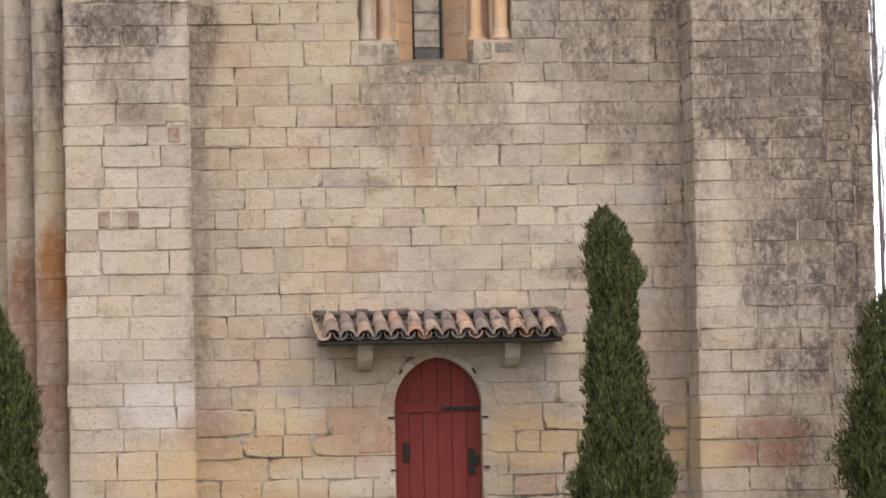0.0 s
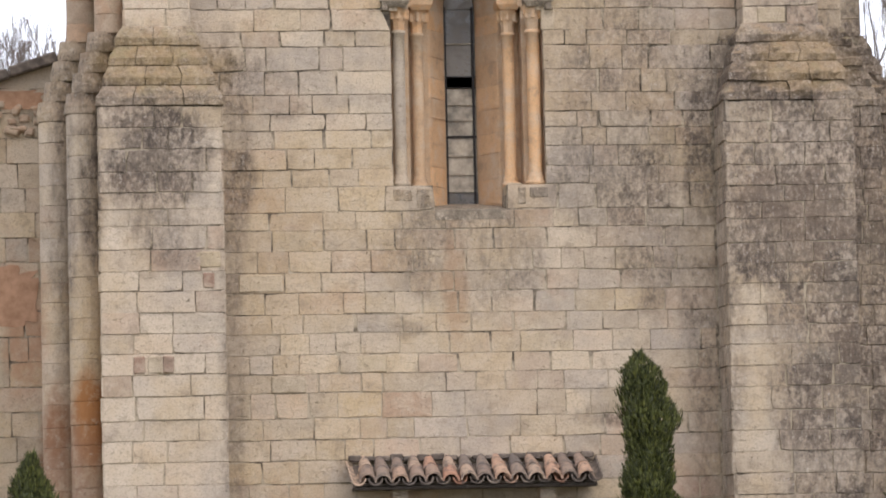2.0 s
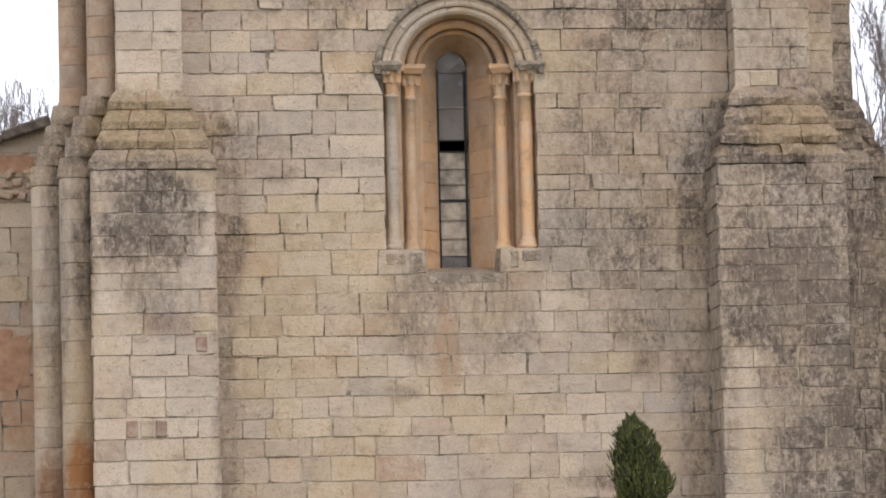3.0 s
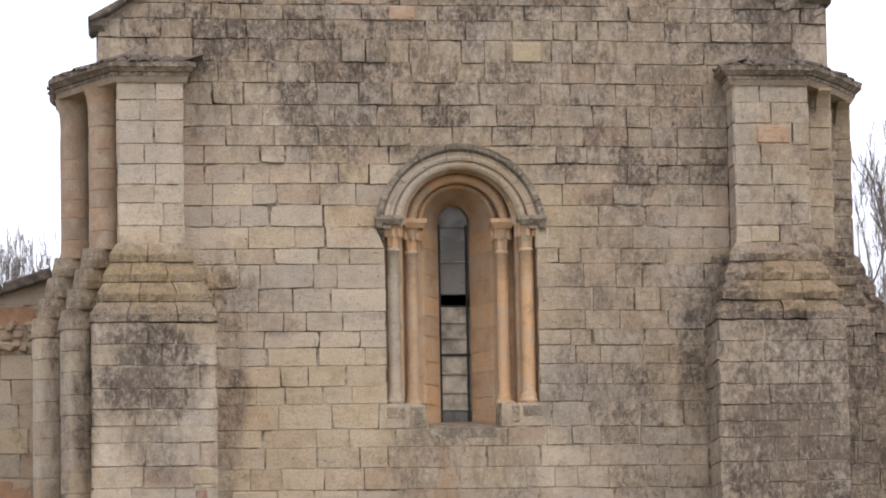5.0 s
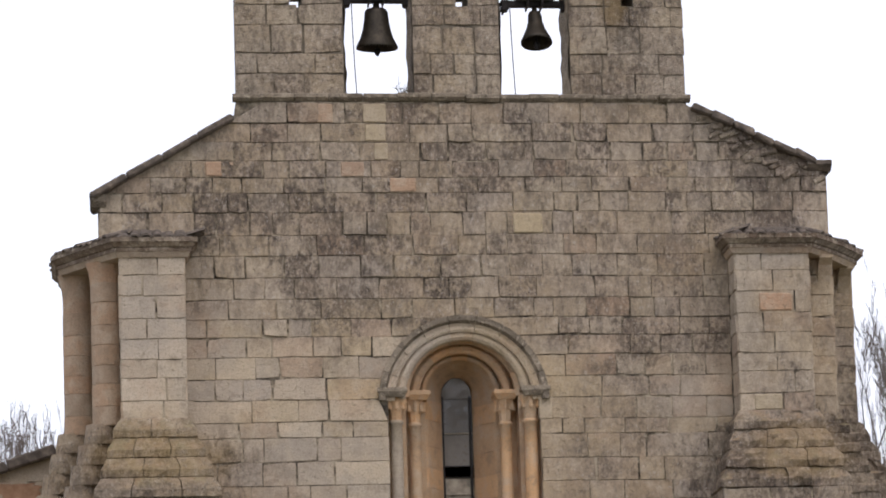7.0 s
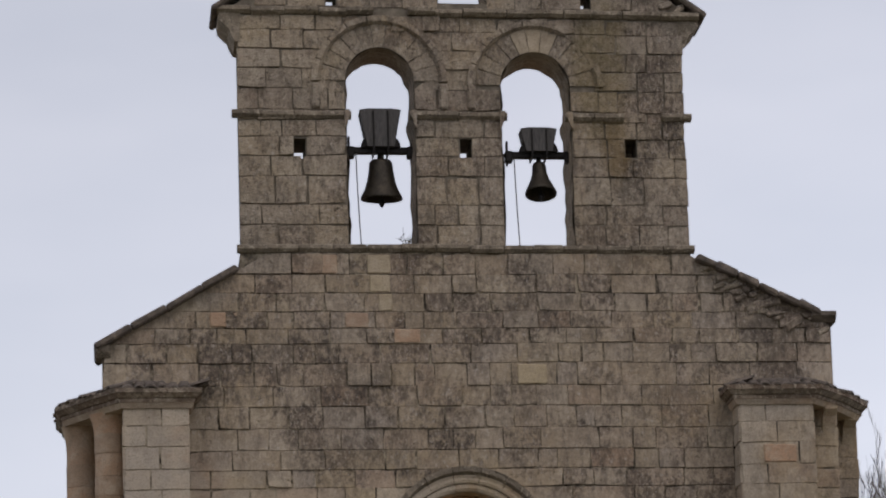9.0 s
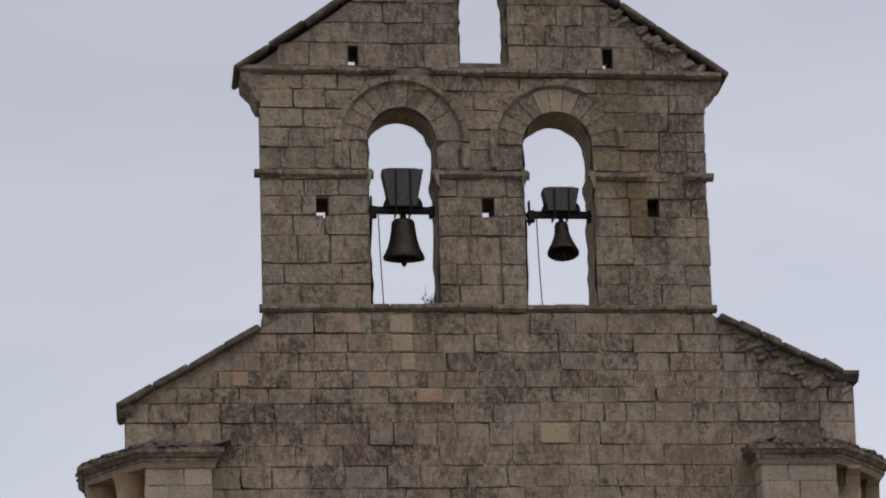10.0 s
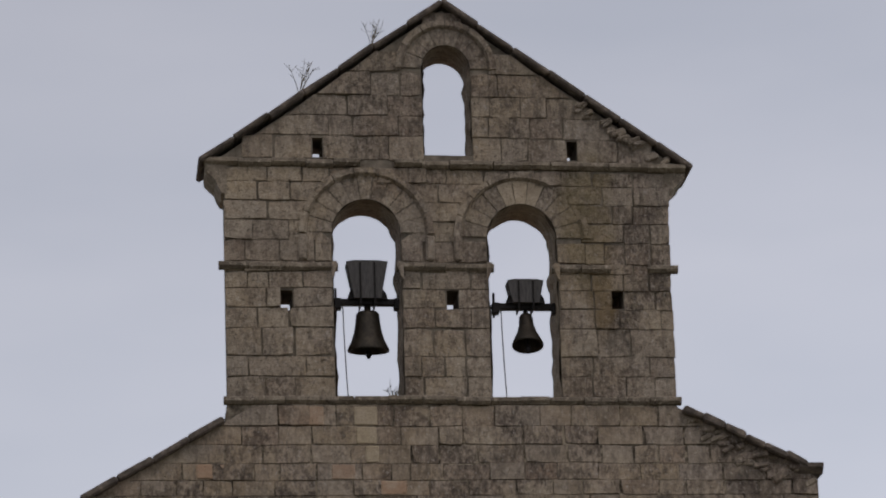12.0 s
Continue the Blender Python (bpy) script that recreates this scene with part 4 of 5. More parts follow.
# ---- bells ----
def bell(x, z_axle, yoke, body, slim, tilt, label):
    """yoke: top width, foot width, height; body: mouth radius, height; slim narrows the waist."""
    y = 0.35
    b = thing("bell", (x, y, z_axle), label, "bell", "bells in the gable")
    tw, fw, h = yoke
    for dy in (-0.11, 0.0, 0.11):
        bm = bmesh.new()
        pts = [(-fw / 2, 0.03), (fw / 2, 0.03), (fw / 2 + (tw - fw) * 0.2, h * 0.45), (tw / 2, h), (tw * 0.3, h + 0.015), (-tw * 0.3, h + 0.015), (-tw / 2, h), (-fw / 2 - (tw - fw) * 0.2, h * 0.45)]
        sweep(bm, [lambda p, d=d: Vector((x + p[0], y + d, z_axle + p[1])) for d in (dy - 0.05, dy + 0.05)], pts)
        part("yoke_board", bm, M_YOKE, b)
    for sg in (-1, 1):
        bm = bmesh.new()
        quarter = [(fw / 2 - 0.02, 0.03)] + [(fw / 2 - 0.02 + 0.095 * math.cos(a), 0.03 + 0.13 * math.sin(a)) for a in [math.pi / 2 * q / 6 for q in range(7)]]
        sweep(bm, [lambda p, d=d: Vector((x + sg * p[0], y + d, z_axle + p[1])) for d in (-0.09, 0.09)], quarter)
        part("yoke_foot", bm, M_IRON, b)
    for dx in (-0.085, 0.085):
        bm = bmesh.new()
        block(bm, x + dx - 0.010, x + dx + 0.010, y - 0.18, y + 0.18, z_axle - 0.05, z_axle + h * 0.97, 0.004)
        part("iron_strap", bm, M_IRON, b)
    bm = bmesh.new()
    block(bm, x - 0.33, x + 0.33, y - 0.05, y + 0.05, z_axle - 0.035, z_axle + 0.045, 0.012)
    axle = part("axle", bm, M_IRON, b)
    for sg in (-1, 1):
        bm = bmesh.new()
        lathe(bm, [(0.025, -0.1), (0.025, 0.1)], (0, 0, 0), 10, Matrix.Translation((x + sg * 0.36, y, z_axle)) @ Matrix.Rotation(radians(90), 4, "Y"))
        part("pivot", bm, M_IRON, axle)
        bm = bmesh.new()
        block(bm, x + sg * 0.355 - 0.045, x + sg * 0.355 + 0.045, y - 0.07, y + 0.07, z_axle - 0.085, z_axle + 0.05, 0.012)
        part("bearing", bm, M_IRON, b)
        bm = bmesh.new()
        block(bm, x + sg * 0.375 - 0.012, x + sg * 0.375 + 0.012, y - 0.05, y + 0.05, z_axle - 0.12, z_axle + 0.17, 0.004)
        part("iron_bracket", bm, M_IRON, b)
    r, hh = body
    turn = Matrix.Translation((x, y, z_axle - 0.03)) @ Matrix.Rotation(radians(tilt), 4, "X")
    bm = bmesh.new()
    prof = [(0.0, 0.0), (r * 0.16, 0.0), (r * 0.16, -0.06), (r * 0.45 * slim, -0.075), (r * 0.56 * slim, -0.11), (r * 0.60 * slim, -0.11 - hh * 0.25), (r * 0.68 * (slim + 1) / 2, -0.11 - hh * 0.5), (r * 0.80, -0.11 - hh * 0.72), (r * 0.93, -0.11 - hh * 0.86),
            (r, -0.11 - hh * 0.95), (r, -0.11 - hh), (r * 0.93, -0.11 - hh * 0.995), (r * 0.80, -0.11 - hh * 0.86), (r * 0.6 * slim, -0.11 - hh * 0.5), (0.02, -0.11 - hh * 0.3)]
    lathe(bm, prof, (0, 0, 0), 28, turn)
    shell = part("bell_shell", bm, M_BRONZE, b, smooth=True)
    bm = bmesh.new()
    lathe(bm, [(0.012, -0.2), (0.012, -0.1 - hh), (0.035, -0.11 - hh), (0.04, -0.15 - hh), (0.02, -0.19 - hh), (0.01, -0.20 - hh)], (0, 0, 0), 10, turn)
    part("clapper", bm, M_IRON, b)
    bm = bmesh.new()
    tube(bm, [(x - 0.295, y - 0.05, z_axle - 0.04), (x - 0.29, y - 0.06, z_axle - 0.35), (x - 0.275, y - 0.06, z_axle - 0.8), (x - 0.255, y - 0.05, z_axle - 1.22)], [0.007] * 4, 6)
    part("bell_rope", bm, M_ROPE, b)
    return b


bell(-0.885, 12.83, (0.49, 0.32, 0.47), (0.248, 0.44), 1.0, 2, "dull bronze bell under a tall grey wooden yoke")
bell(0.99, 12.79, (0.43, 0.31, 0.30), (0.188, 0.38), 0.78, -17, "smaller dull bronze bell on a low grey yoke")


# ---- window ----
window = thing("window_1", (XC, 0.2, 6.0), "tall narrow Romanesque window in a golden stone surround with columns", "window", kind="structure")
WZ = lambda r: 8.17 - (r - 0.40) * 0.32
bm = bmesh.new()
JAMB = [(0.885, 0.0), (0.87, 0.26), (0.66, 0.27), (0.645, 0.52), (0.42, 0.54), (0.40, 0.56), (0.185, 0.98), (0.180, 1.16)]
sweep(bm, arch_path(XC, WZ, 0, math.pi, 36, 5.70), JAMB, closed=False)
reveal = part("reveal", bm, M_TAN, window)
# course joints of the jambs, cut as thin recessed lines in proud facing blocks
rng = random.Random(31)
for sg in (-1, 1):
    z = 5.82
    while z < 8.0:
        h = min(rng.uniform(0.22, 0.34), 8.12 - z)
        bm = bmesh.new()
        prof = [(0.415, 0.545), (0.395, 0.556), (0.196, 0.955), (0.215, 0.975), (0.42, 0.57)]
        sweep(bm, [lambda p, q=q: Vector((XC + sg * (p[0] - 0.003), p[1] - 0.008, q)) for q in (z + 0.004, z + h - 0.004)], prof)
        part("jamb_stone", bm, M_TAN, window)
        z += h


def ring_part(name, prof, cz, mat, parent, n=7, pad=0.012, label=""):
    for i in range(n):
        bm = bmesh.new()
        sweep(bm, arch_path(XC, cz, math.pi * (i + pad) / n, math.pi * (i + 1 - pad) / n, 6), prof)
        part(name, bm, mat, parent, label)


def disc(r, y, rad, k=10):
    return [(r + rad * math.cos(2 * math.pi * j / k), y + rad * math.sin(2 * math.pi * j / k)) for j in range(k)]


ring_part("hood_stone", [(0.90, 0.04), (0.90, -0.03), (0.925, -0.075), (0.985, -0.085), (0.99, 0.04)], 8.02, M_TRIM, window, 9)
ring_part("arch_stone", [(0.80, 0.12), (0.80, -0.012), (0.83, -0.025), (0.86, -0.012), (0.895, -0.022), (0.895, 0.12)], 8.02, M_PALE, window, 9)
ring_part("roll_moulding", disc(0.735, 0.075, 0.065), 8.05, M_PALE, window, 9, 0.006)
ring_part("inner_arch_stone", [(0.62, 0.28), (0.62, 0.20), (0.67, 0.16), (0.67, 0.30)], 8.09, M_TAN, window, 7)
ring_part("inner_roll", disc(0.545, 0.36, 0.058), 8.12, M_TAN, window, 7, 0.006)
ring_part("inner_roll", disc(0.435, 0.52, 0.036), 8.16, M_TAN, window, 7, 0.006)
for x, y, r, mat in ((-0.805, 0.13, 0.072, M_PALE), (-0.57, 0.38, 0.066, M_TAN), (0.49, 0.38, 0.070, M_TAN), (0.755, 0.13, 0.078, M_TAN)):
    bm = bmesh.new()
    lathe(bm, [(r * 1.45, 6.0), (r * 1.45, 6.05), (r * 1.15, 6.06), (r * 1.3, 6.09), (r * 1.05, 6.12), (r, 6.15), (r * 0.99, 6.8), (r * 1.0, 7.4), (r * 0.96, 7.76), (r * 1.2, 7.77), (r * 1.2, 7.80), (r * 0.96, 7.81)], (x, y, 0), 18)
    col = part("column", bm, mat, window, smooth=True)
    bm = bmesh.new()
    s = 1 if x > 0 else -1
    lathe(bm, [(r * 0.98, 7.80), (r * 1.05, 7.88), (r * 1.35, 7.98), (r * 1.75, 8.05), (r * 1.8, 8.08)], (x, y, 0), 8)
    cap_ob = part("capital", bm, M_TAN, col)
    for k in range(5):
        a = math.pi * (k / 4) + math.pi
        bm = bmesh.new()
        block(bm, x + math.cos(a) * r * 1.5 - 0.022, x + math.cos(a) * r * 1.5 + 0.022, y + math.sin(a) * r * 1.3 - 0.022, y + math.sin(a) * r * 1.3 + 0.022, 7.93, 8.06, 0.012, 0.006, rng)
        part("carved_leaf", bm, M_TAN, col)
ABACUS = [(0.0, 8.07), (0.035, 8.085), (0.055, 8.12), (0.055, 8.17), (0.0, 8.17)]
for sg in (-1, 1):
    for (xo, xi), (yf, yb), mat in (((1.00, 0.66), (-0.09, 0.30), M_TRIM), ((0.66, 0.37), (0.20, 0.60), M_TAN)):
        bm = bmesh.new()
        a, b = sorted((XC + sg * xo, XC + sg * xi))
        prism(bm, [(a, yf), (b, yf), (b, yb), (a, yb)], 8.065, 8.12, -0.04, -0.005)
        prism(bm, [(a, yf), (b, yf), (b, yb), (a, yb)], 8.121, 8.17, 0.0, 0.0)
        part("abacus", bm, mat, window)
bm = bmesh.new()
block(bm, 0.845, 1.0, -0.016, 0.1, 7.79, 8.06, 0.012, 0.004, rng)
part("impost_block", bm, M_PALEV, window, "pale replaced block")
# sill and footings of the columns
bm = bmesh.new()
vs = [bm.verts.new(c) for c in ((XC - 0.41, -0.01, 5.60), (XC + 0.41, -0.01, 5.60), (XC + 0.41, -0.01, 5.715), (XC - 0.41, -0.01, 5.715), (XC - 0.41, 1.1, 5.60), (XC + 0.41, 1.1, 5.60), (XC + 0.41, 1.1, 5.88), (XC - 0.41, 1.1, 5.88))]
for f in ((0, 1, 2, 3), (4, 7, 6, 5), (3, 2, 6, 7), (0, 4, 5, 1), (0, 3, 7, 4), (1, 5, 6, 2)):
    bm.faces.new([vs[i] for i in f])
part("window_sill", bm, M_TRIM, window)
for x0, x1, y0, z0, z1, mat in ((-0.93, -0.66, -0.014, 5.80, 5.99, M_STEP), (-0.66, -0.46, -0.014, 5.72, 5.985, M_STEP), (0.40, 0.60, 0.06, 5.86, 6.03, M_CREAM), (0.50, 0.64, -0.012, 5.75, 5.985, M_STEP), (0.64, 0.90, -0.014, 5.82, 5.99, M_STEP)):
    bm = bmesh.new()
    block(bm, x0, x1, y0, 0.4, z0, z1, 0.03, 0.012, rng)
    part("footing_stone", bm, mat, window)
# glazing bars and panes, the lower panes with reflections painted in cream; one pane is gone
GX = (-0.205, 0.160)
zs = [5.82, 6.02, 6.22, 6.44, 6.66, 6.86, 7.04, 7.24, 7.37, 7.76, 8.17]
for i, (za, zb) in enumerate(zip(zs, zs[1:])):
    if abs(za - 7.24) > 0.01:
        bm = bmesh.new()
        block(bm, GX[0], GX[1], 1.03, 1.038, za + 0.006, zb - 0.006, 0.0, 0.006, rng)
        part("pane", bm, M_CREAM_REFLECT if 0 < i < 7 else M_GLASS, window)
    bm = bmesh.new()
    t = 0.014 if 0 < i < 6 else 0.007
    block(bm, GX[0], GX[1], 1.005, 1.045, za - t, za + t, 0.003)
    part("glazing_bar", bm, M_IRON if i in (0, 4, 7, 8) else M_CREAM_REFLECT, window)
bm = bmesh.new()
lathe_pts = [(GX[0], 8.175), (GX[1], 8.175)] + [(-0.0225 + 0.182 * math.cos(math.pi * k / 12), 8.175 + 0.25 * math.sin(math.pi * k / 12)) for k in range(1, 12)]
sweep(bm, [lambda p, y=y: Vector((p[0], y, p[1])) for y in (1.03, 1.038)], lathe_pts)
part("pane", bm, M_GLASS, window)
for x in (GX[0] + 0.012, GX[1] - 0.028):
    bm = bmesh.new()
    block(bm, x - 0.014, x + 0.014, 1.0, 1.05, 5.82, 8.2, 0.003)
    part("window_frame", bm, M_IRON, window)


# ---- door with its arch and tiled canopy ----
door = thing("door_1", (DX, 0.15, 0), "closed dark red plank door under a slightly pointed arch", "door", kind="structure")


def door_top(x):
    c = min(1, abs(x - DX) / DHALF)
    return DZC + DHALF * math.sqrt(1 - c * c) + DSHARP * (1 - c)


n = 6
for i in range(n):
    xa, xb = DX - DHALF + 2 * DHALF * i / n + 0.003, DX - DHALF + 2 * DHALF * (i + 1) / n - 0.003
    bm = bmesh.new()
    xs = [xa + (xb - xa) * k / 6 for k in range(7)]
    pts = [(xa, 0.04), (xb, 0.04)] + [(x, door_top(x) - 0.006) for x in reversed(xs)]
    y = 0.150 + (0.008 if i % 2 else 0)
    sweep(bm, [lambda p, q=q: Vector((p[0], q, p[1])) for q in (y, y + 0.05)], pts)
    part("plank", bm, M_RED, door)
for z in (0.55, 1.72):
    bm = bmesh.new()
    block(bm, DX - 0.42, DX + 0.44, 0.132, 0.152, z, z + 0.09, 0.006)
    part("rail", bm, M_RED, door)
for x0, x1, z0, z1 in ((DX + 0.04, DX + 0.47, 1.74, 1.785), (DX + 0.35, DX + 0.47, 1.12, 1.22), (DX + 0.35, DX + 0.42, 1.0, 1.3), (DX - 0.40, DX - 0.33, 1.16, 1.38)):
    bm = bmesh.new()
    block(bm, x0, x1, 0.118, 0.134, z0, z1, 0.004, 0.002, rng)
    part("iron_fitting", bm, M_IRON, door)
bm = bmesh.new()
block(bm, DX - DHALF, DX + DHALF, -0.25, 0.3, -0.06, 0.03, 0.015, 0.004, rng)
part("threshold", bm, M_TRIM, door)
# arch stones round the door
for i in range(9):
    a0, a1 = math.pi * (i + 0.015) / 9, math.pi * (i + 0.985) / 9
    bm = bmesh.new()

    def curve(a):
        return lambda p: Vector((DX + (DHALF + p[0]) * math.cos(a), p[1], DZC - 0.12 * p[0] / 0.19 + (DHALF + p[0] * 1.0) * math.sin(a) + DSHARP * (1 - abs(math.cos(a)))))

    sweep(bm, [curve(a0 + (a1 - a0) * k / 4) for k in range(5)], [(0.0, -0.008), (0.015, -0.014), (0.17, -0.014), (0.185, -0.005), (0.185, 0.2), (0.0, 0.2)])
    part("arch_stone", bm, M_STONE, door)
for sg in (-1, 1):
    z = 0.0
    while z < 1.6:
        h = min(rng.uniform(0.24, 0.36), 1.72 - z)
        bm = bmesh.new()
        xa, xb = sorted((DX + sg * (DHALF + 0.0), DX + sg * (DHALF + 0.19)))
        block(bm, xa, xb, -0.010, 0.22, z + 0.006, z + h - 0.006, 0.012, 0.003, rng)
        part("jamb_stone", bm, M_STONE, door)
        z += h
for x, z, tl in ((-0.50, 2.19, -35), (0.345, 2.19, 35), (-0.615, 1.67, 0), (0.46, 1.66, 0), (-0.60, 1.07, 0), (0.47, 1.09, 0)):
    bm = bmesh.new()
    block_at(bm, x, z, 0.07, 0.022, -0.05, 0.05, tl + 90 * (abs(tl) > 1), rng, 0.004)
    part("iron_peg", bm, M_IRON, door)

canopy = thing("door_canopy", (-0.08, -0.2, 2.4), "small lean-to canopy of old clay tiles on two stone brackets", "canopy")
CX0, CX1 = -1.47, 1.31
bm = bmesh.new()
block(bm, CX0 + 0.02, CX1 - 0.02, -0.66, -0.02, 2.505, 2.55, 0.008, 0.004, rng)
part("board", bm, M_WOOD, canopy)
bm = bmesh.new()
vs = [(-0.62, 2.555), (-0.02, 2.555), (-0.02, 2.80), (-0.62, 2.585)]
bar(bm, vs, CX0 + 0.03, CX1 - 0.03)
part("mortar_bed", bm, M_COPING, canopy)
for x in (-0.93, 0.75):
    bm = bmesh.new()
    prof = [(0.1, 2.22), (-0.16, 2.22), (-0.28, 2.25), (-0.38, 2.33), (-0.43, 2.43), (-0.43, 2.502), (0.1, 2.502)]
    bar(bm, prof, x - 0.085, x + 0.085)
    part("bracket", bm, M_PALE, canopy)


def roof_tile(parent, x, y0, z0, y1, z1, r0, r1, up, mat, name="tile", k=8):
    """A tapered half-round tile from its foot (y0, z0) to its head (y1, z1)."""
    bm = bmesh.new()
    s = 1 if up else -1
    prof = [(math.cos(math.pi * j / k), math.sin(math.pi * j / k), 1.0) for j in range(k + 1)] + [(math.cos(math.pi * j / k), math.sin(math.pi * j / k), 0.80) for j in range(k, -1, -1)]
    skew = rng.uniform(-0.012, 0.012)
    path = []
    for f in (0.0, 0.5, 1.0):
        r, y, z = r0 + (r1 - r0) * f, y0 + (y1 - y0) * f, z0 + (z1 - z0) * f
        path.append(lambda p, r=r, y=y, z=z, f=f: Vector((x + skew * f + p[0] * r * p[2], y, z + s * p[1] * r * p[2] * 0.95)))
    sweep(bm, path, prof)
    return part(name, bm, mat, parent, smooth=False)


# Channel tiles, like the bed, mostly dark: gap shade put into their colour
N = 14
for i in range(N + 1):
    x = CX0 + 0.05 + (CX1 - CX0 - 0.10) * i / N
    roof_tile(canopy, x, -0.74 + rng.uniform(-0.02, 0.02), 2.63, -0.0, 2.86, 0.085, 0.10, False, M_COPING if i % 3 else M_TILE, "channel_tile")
for i in range(N):
    x = CX0 + 0.05 + (CX1 - CX0 - 0.10) * (i + 0.5) / N + rng.uniform(-0.012, 0.012)
    j, dz = rng.uniform(-0.03, 0.03), rng.uniform(-0.012, 0.012)
    roof_tile(canopy, x, -0.78 + j, 2.595 + dz, -0.36, 2.74 + dz, 0.098, 0.070, True, M_TILE, "cover_tile")
    roof_tile(canopy, x + rng.uniform(-0.012, 0.012), -0.44 + j, 2.72 + dz, -0.01, 2.865, 0.088, 0.050, True, M_TILE, "cover_tile")
for i in range(18):
    x = CX0 + 0.06 + (CX1 - CX0 - 0.12) * i / 17
    bm = bmesh.new()
    block(bm, x - 0.075, x + 0.075, -0.09, 0.02, 2.84, 2.905 + rng.uniform(-0.02, 0.015), 0.012, 0.012, rng)
    part("ridge_stone", bm, M_COPING, canopy)


# ---- low wing beside the nave ----
wing = thing("side_wing", (-7.0, 3.0, 0), "lower lean-to wing of rough tan rubble stone", "building")
bm = bmesh.new()
sheet(bm, [(-10.0, 0), (-4.7, 0), (-4.7, 7.85), (-5.4, 7.62), (-10.0, 6.1)], [], 3.009, 3.6)
part("wall", bm, M_MORTAR, wing)
for i in range(9):
    x = -4.75 - i * 0.6
    bm = bmesh.new()
    block_at(bm, x - 0.3, 7.88 - (i + 0.5) * 0.6 * 0.33, 0.62, 0.13, 2.82, 6, 18.3, rng, 0.02, 0.01)
    part("roof_slab", bm, M_COPING, wing)
WC = [0.3 * i for i in range(27)]
ashlar(wing, place(0, 3.0), WC, lambda z: [(-10.0 if z < 6 else -10.0 + (z - 6.1) / 0.33, -4.72)], M_STONE, 77, 0.42)


M_PLASTER = simple("flaking_red_plaster", (0.30, 0.165, 0.095), (0.50, 0.30, 0.19), 0.95, 0.0, 6, 0.5)
prng = random.Random(9)
for cx, cz, hx, hz in ((-5.62, 4.98, 0.60, 0.37), (-5.5, 7.36, 0.56, 0.12)):
    bm = bmesh.new()
    rim = []
    for k in range(60):
        a = 2 * math.pi * k / 60
        f = 0.95 + 0.20 * noise.noise((math.cos(a) * 3, math.sin(a) * 3, cz)) + prng.uniform(-0.05, 0.05)
        c, d = math.cos(a), math.sin(a)
        rim.append((cx + hx * f * math.copysign(abs(c) ** 0.4, c), cz + hz * f * math.copysign(abs(d) ** 0.4, d)))
    sweep(bm, [lambda p, y=y: Vector((p[0], y, p[1])) for y in (2.982, 3.02)], rim)
    part("plaster", bm, M_PLASTER, wing, "flaking reddish plaster")
for k in range(22):
    bm = bmesh.new()
    block_at(bm, prng.uniform(-5.6, -4.98), prng.uniform(6.95, 7.36), prng.uniform(0.07, 0.2), prng.uniform(0.05, 0.1), 2.95 - prng.uniform(0, 0.03), 3.05, prng.uniform(-15, 15), prng, 0.018, 0.012)
    part("rubble_stone", bm, M_PIER, wing)


# ---- trees ----
def leaf_sprays(bm, rng, profile, bend, cx, cy, height, count):
    """Small upright fans of scale leaves over an uneven cone."""
    for _ in range(count):
        z = height * (1 - rng.random() ** 0.62) * 0.995
        a = rng.uniform(0, 2 * math.pi)
        lump = 0.90 + 0.26 * noise.noise((math.cos(a) * 1.6 + cx, math.sin(a) * 1.6, z * 3.1 + cx)) + 0.34 * noise.noise((math.cos(a) * 4, math.sin(a) * 4 + cx, z * 6.0))
        r = profile(z) * lump * rng.uniform(0.70, 1.10)
        p = Vector((cx + bend(z) + r * math.cos(a), cy + r * math.sin(a), z))
        out = Vector((math.cos(a), math.sin(a), 0))
        up = (Vector((0, 0, 1.25)) + out * rng.uniform(0.1, 0.85) + Vector([rng.uniform(-0.35, 0.35) for _ in range(3)])).normalized()
        side = up.cross(out + Vector([rng.uniform(-0.6, 0.6) for _ in range(3)])).normalized()
        s = rng.uniform(0.012, 0.034)
        tip = p + up * s * rng.uniform(1.7, 3.4)
        fold = out * s * 0.25
        v = [bm.verts.new(c) for c in (p, p + side * s * 0.45 + up * s * 0.8, tip, p - side * s * 0.45 + up * s * 0.8, p + up * s * 0.8 + fold)]
        for q in ((0, 1, 4), (1, 2, 4), (2, 3, 4), (3, 0, 4)):
            bm.faces.new([v[k] for k in q])


SLIM = [(0.0, 1.0), (0.19, 0.98), (0.285, 0.86), (0.38, 0.70), (0.47, 0.61), (0.565, 0.49), (0.645, 0.46), (0.69, 0.36), (0.755, 0.43), (0.80, 0.53), (0.895, 0.41), (0.945, 0.30), (0.98, 0.09), (1.0, 0.02)]
CONE = [(0.0, 0.95), (0.3, 1.0), (0.5, 0.94), (0.64, 0.84), (0.79, 0.62), (0.90, 0.38), (1.0, 0.04)]


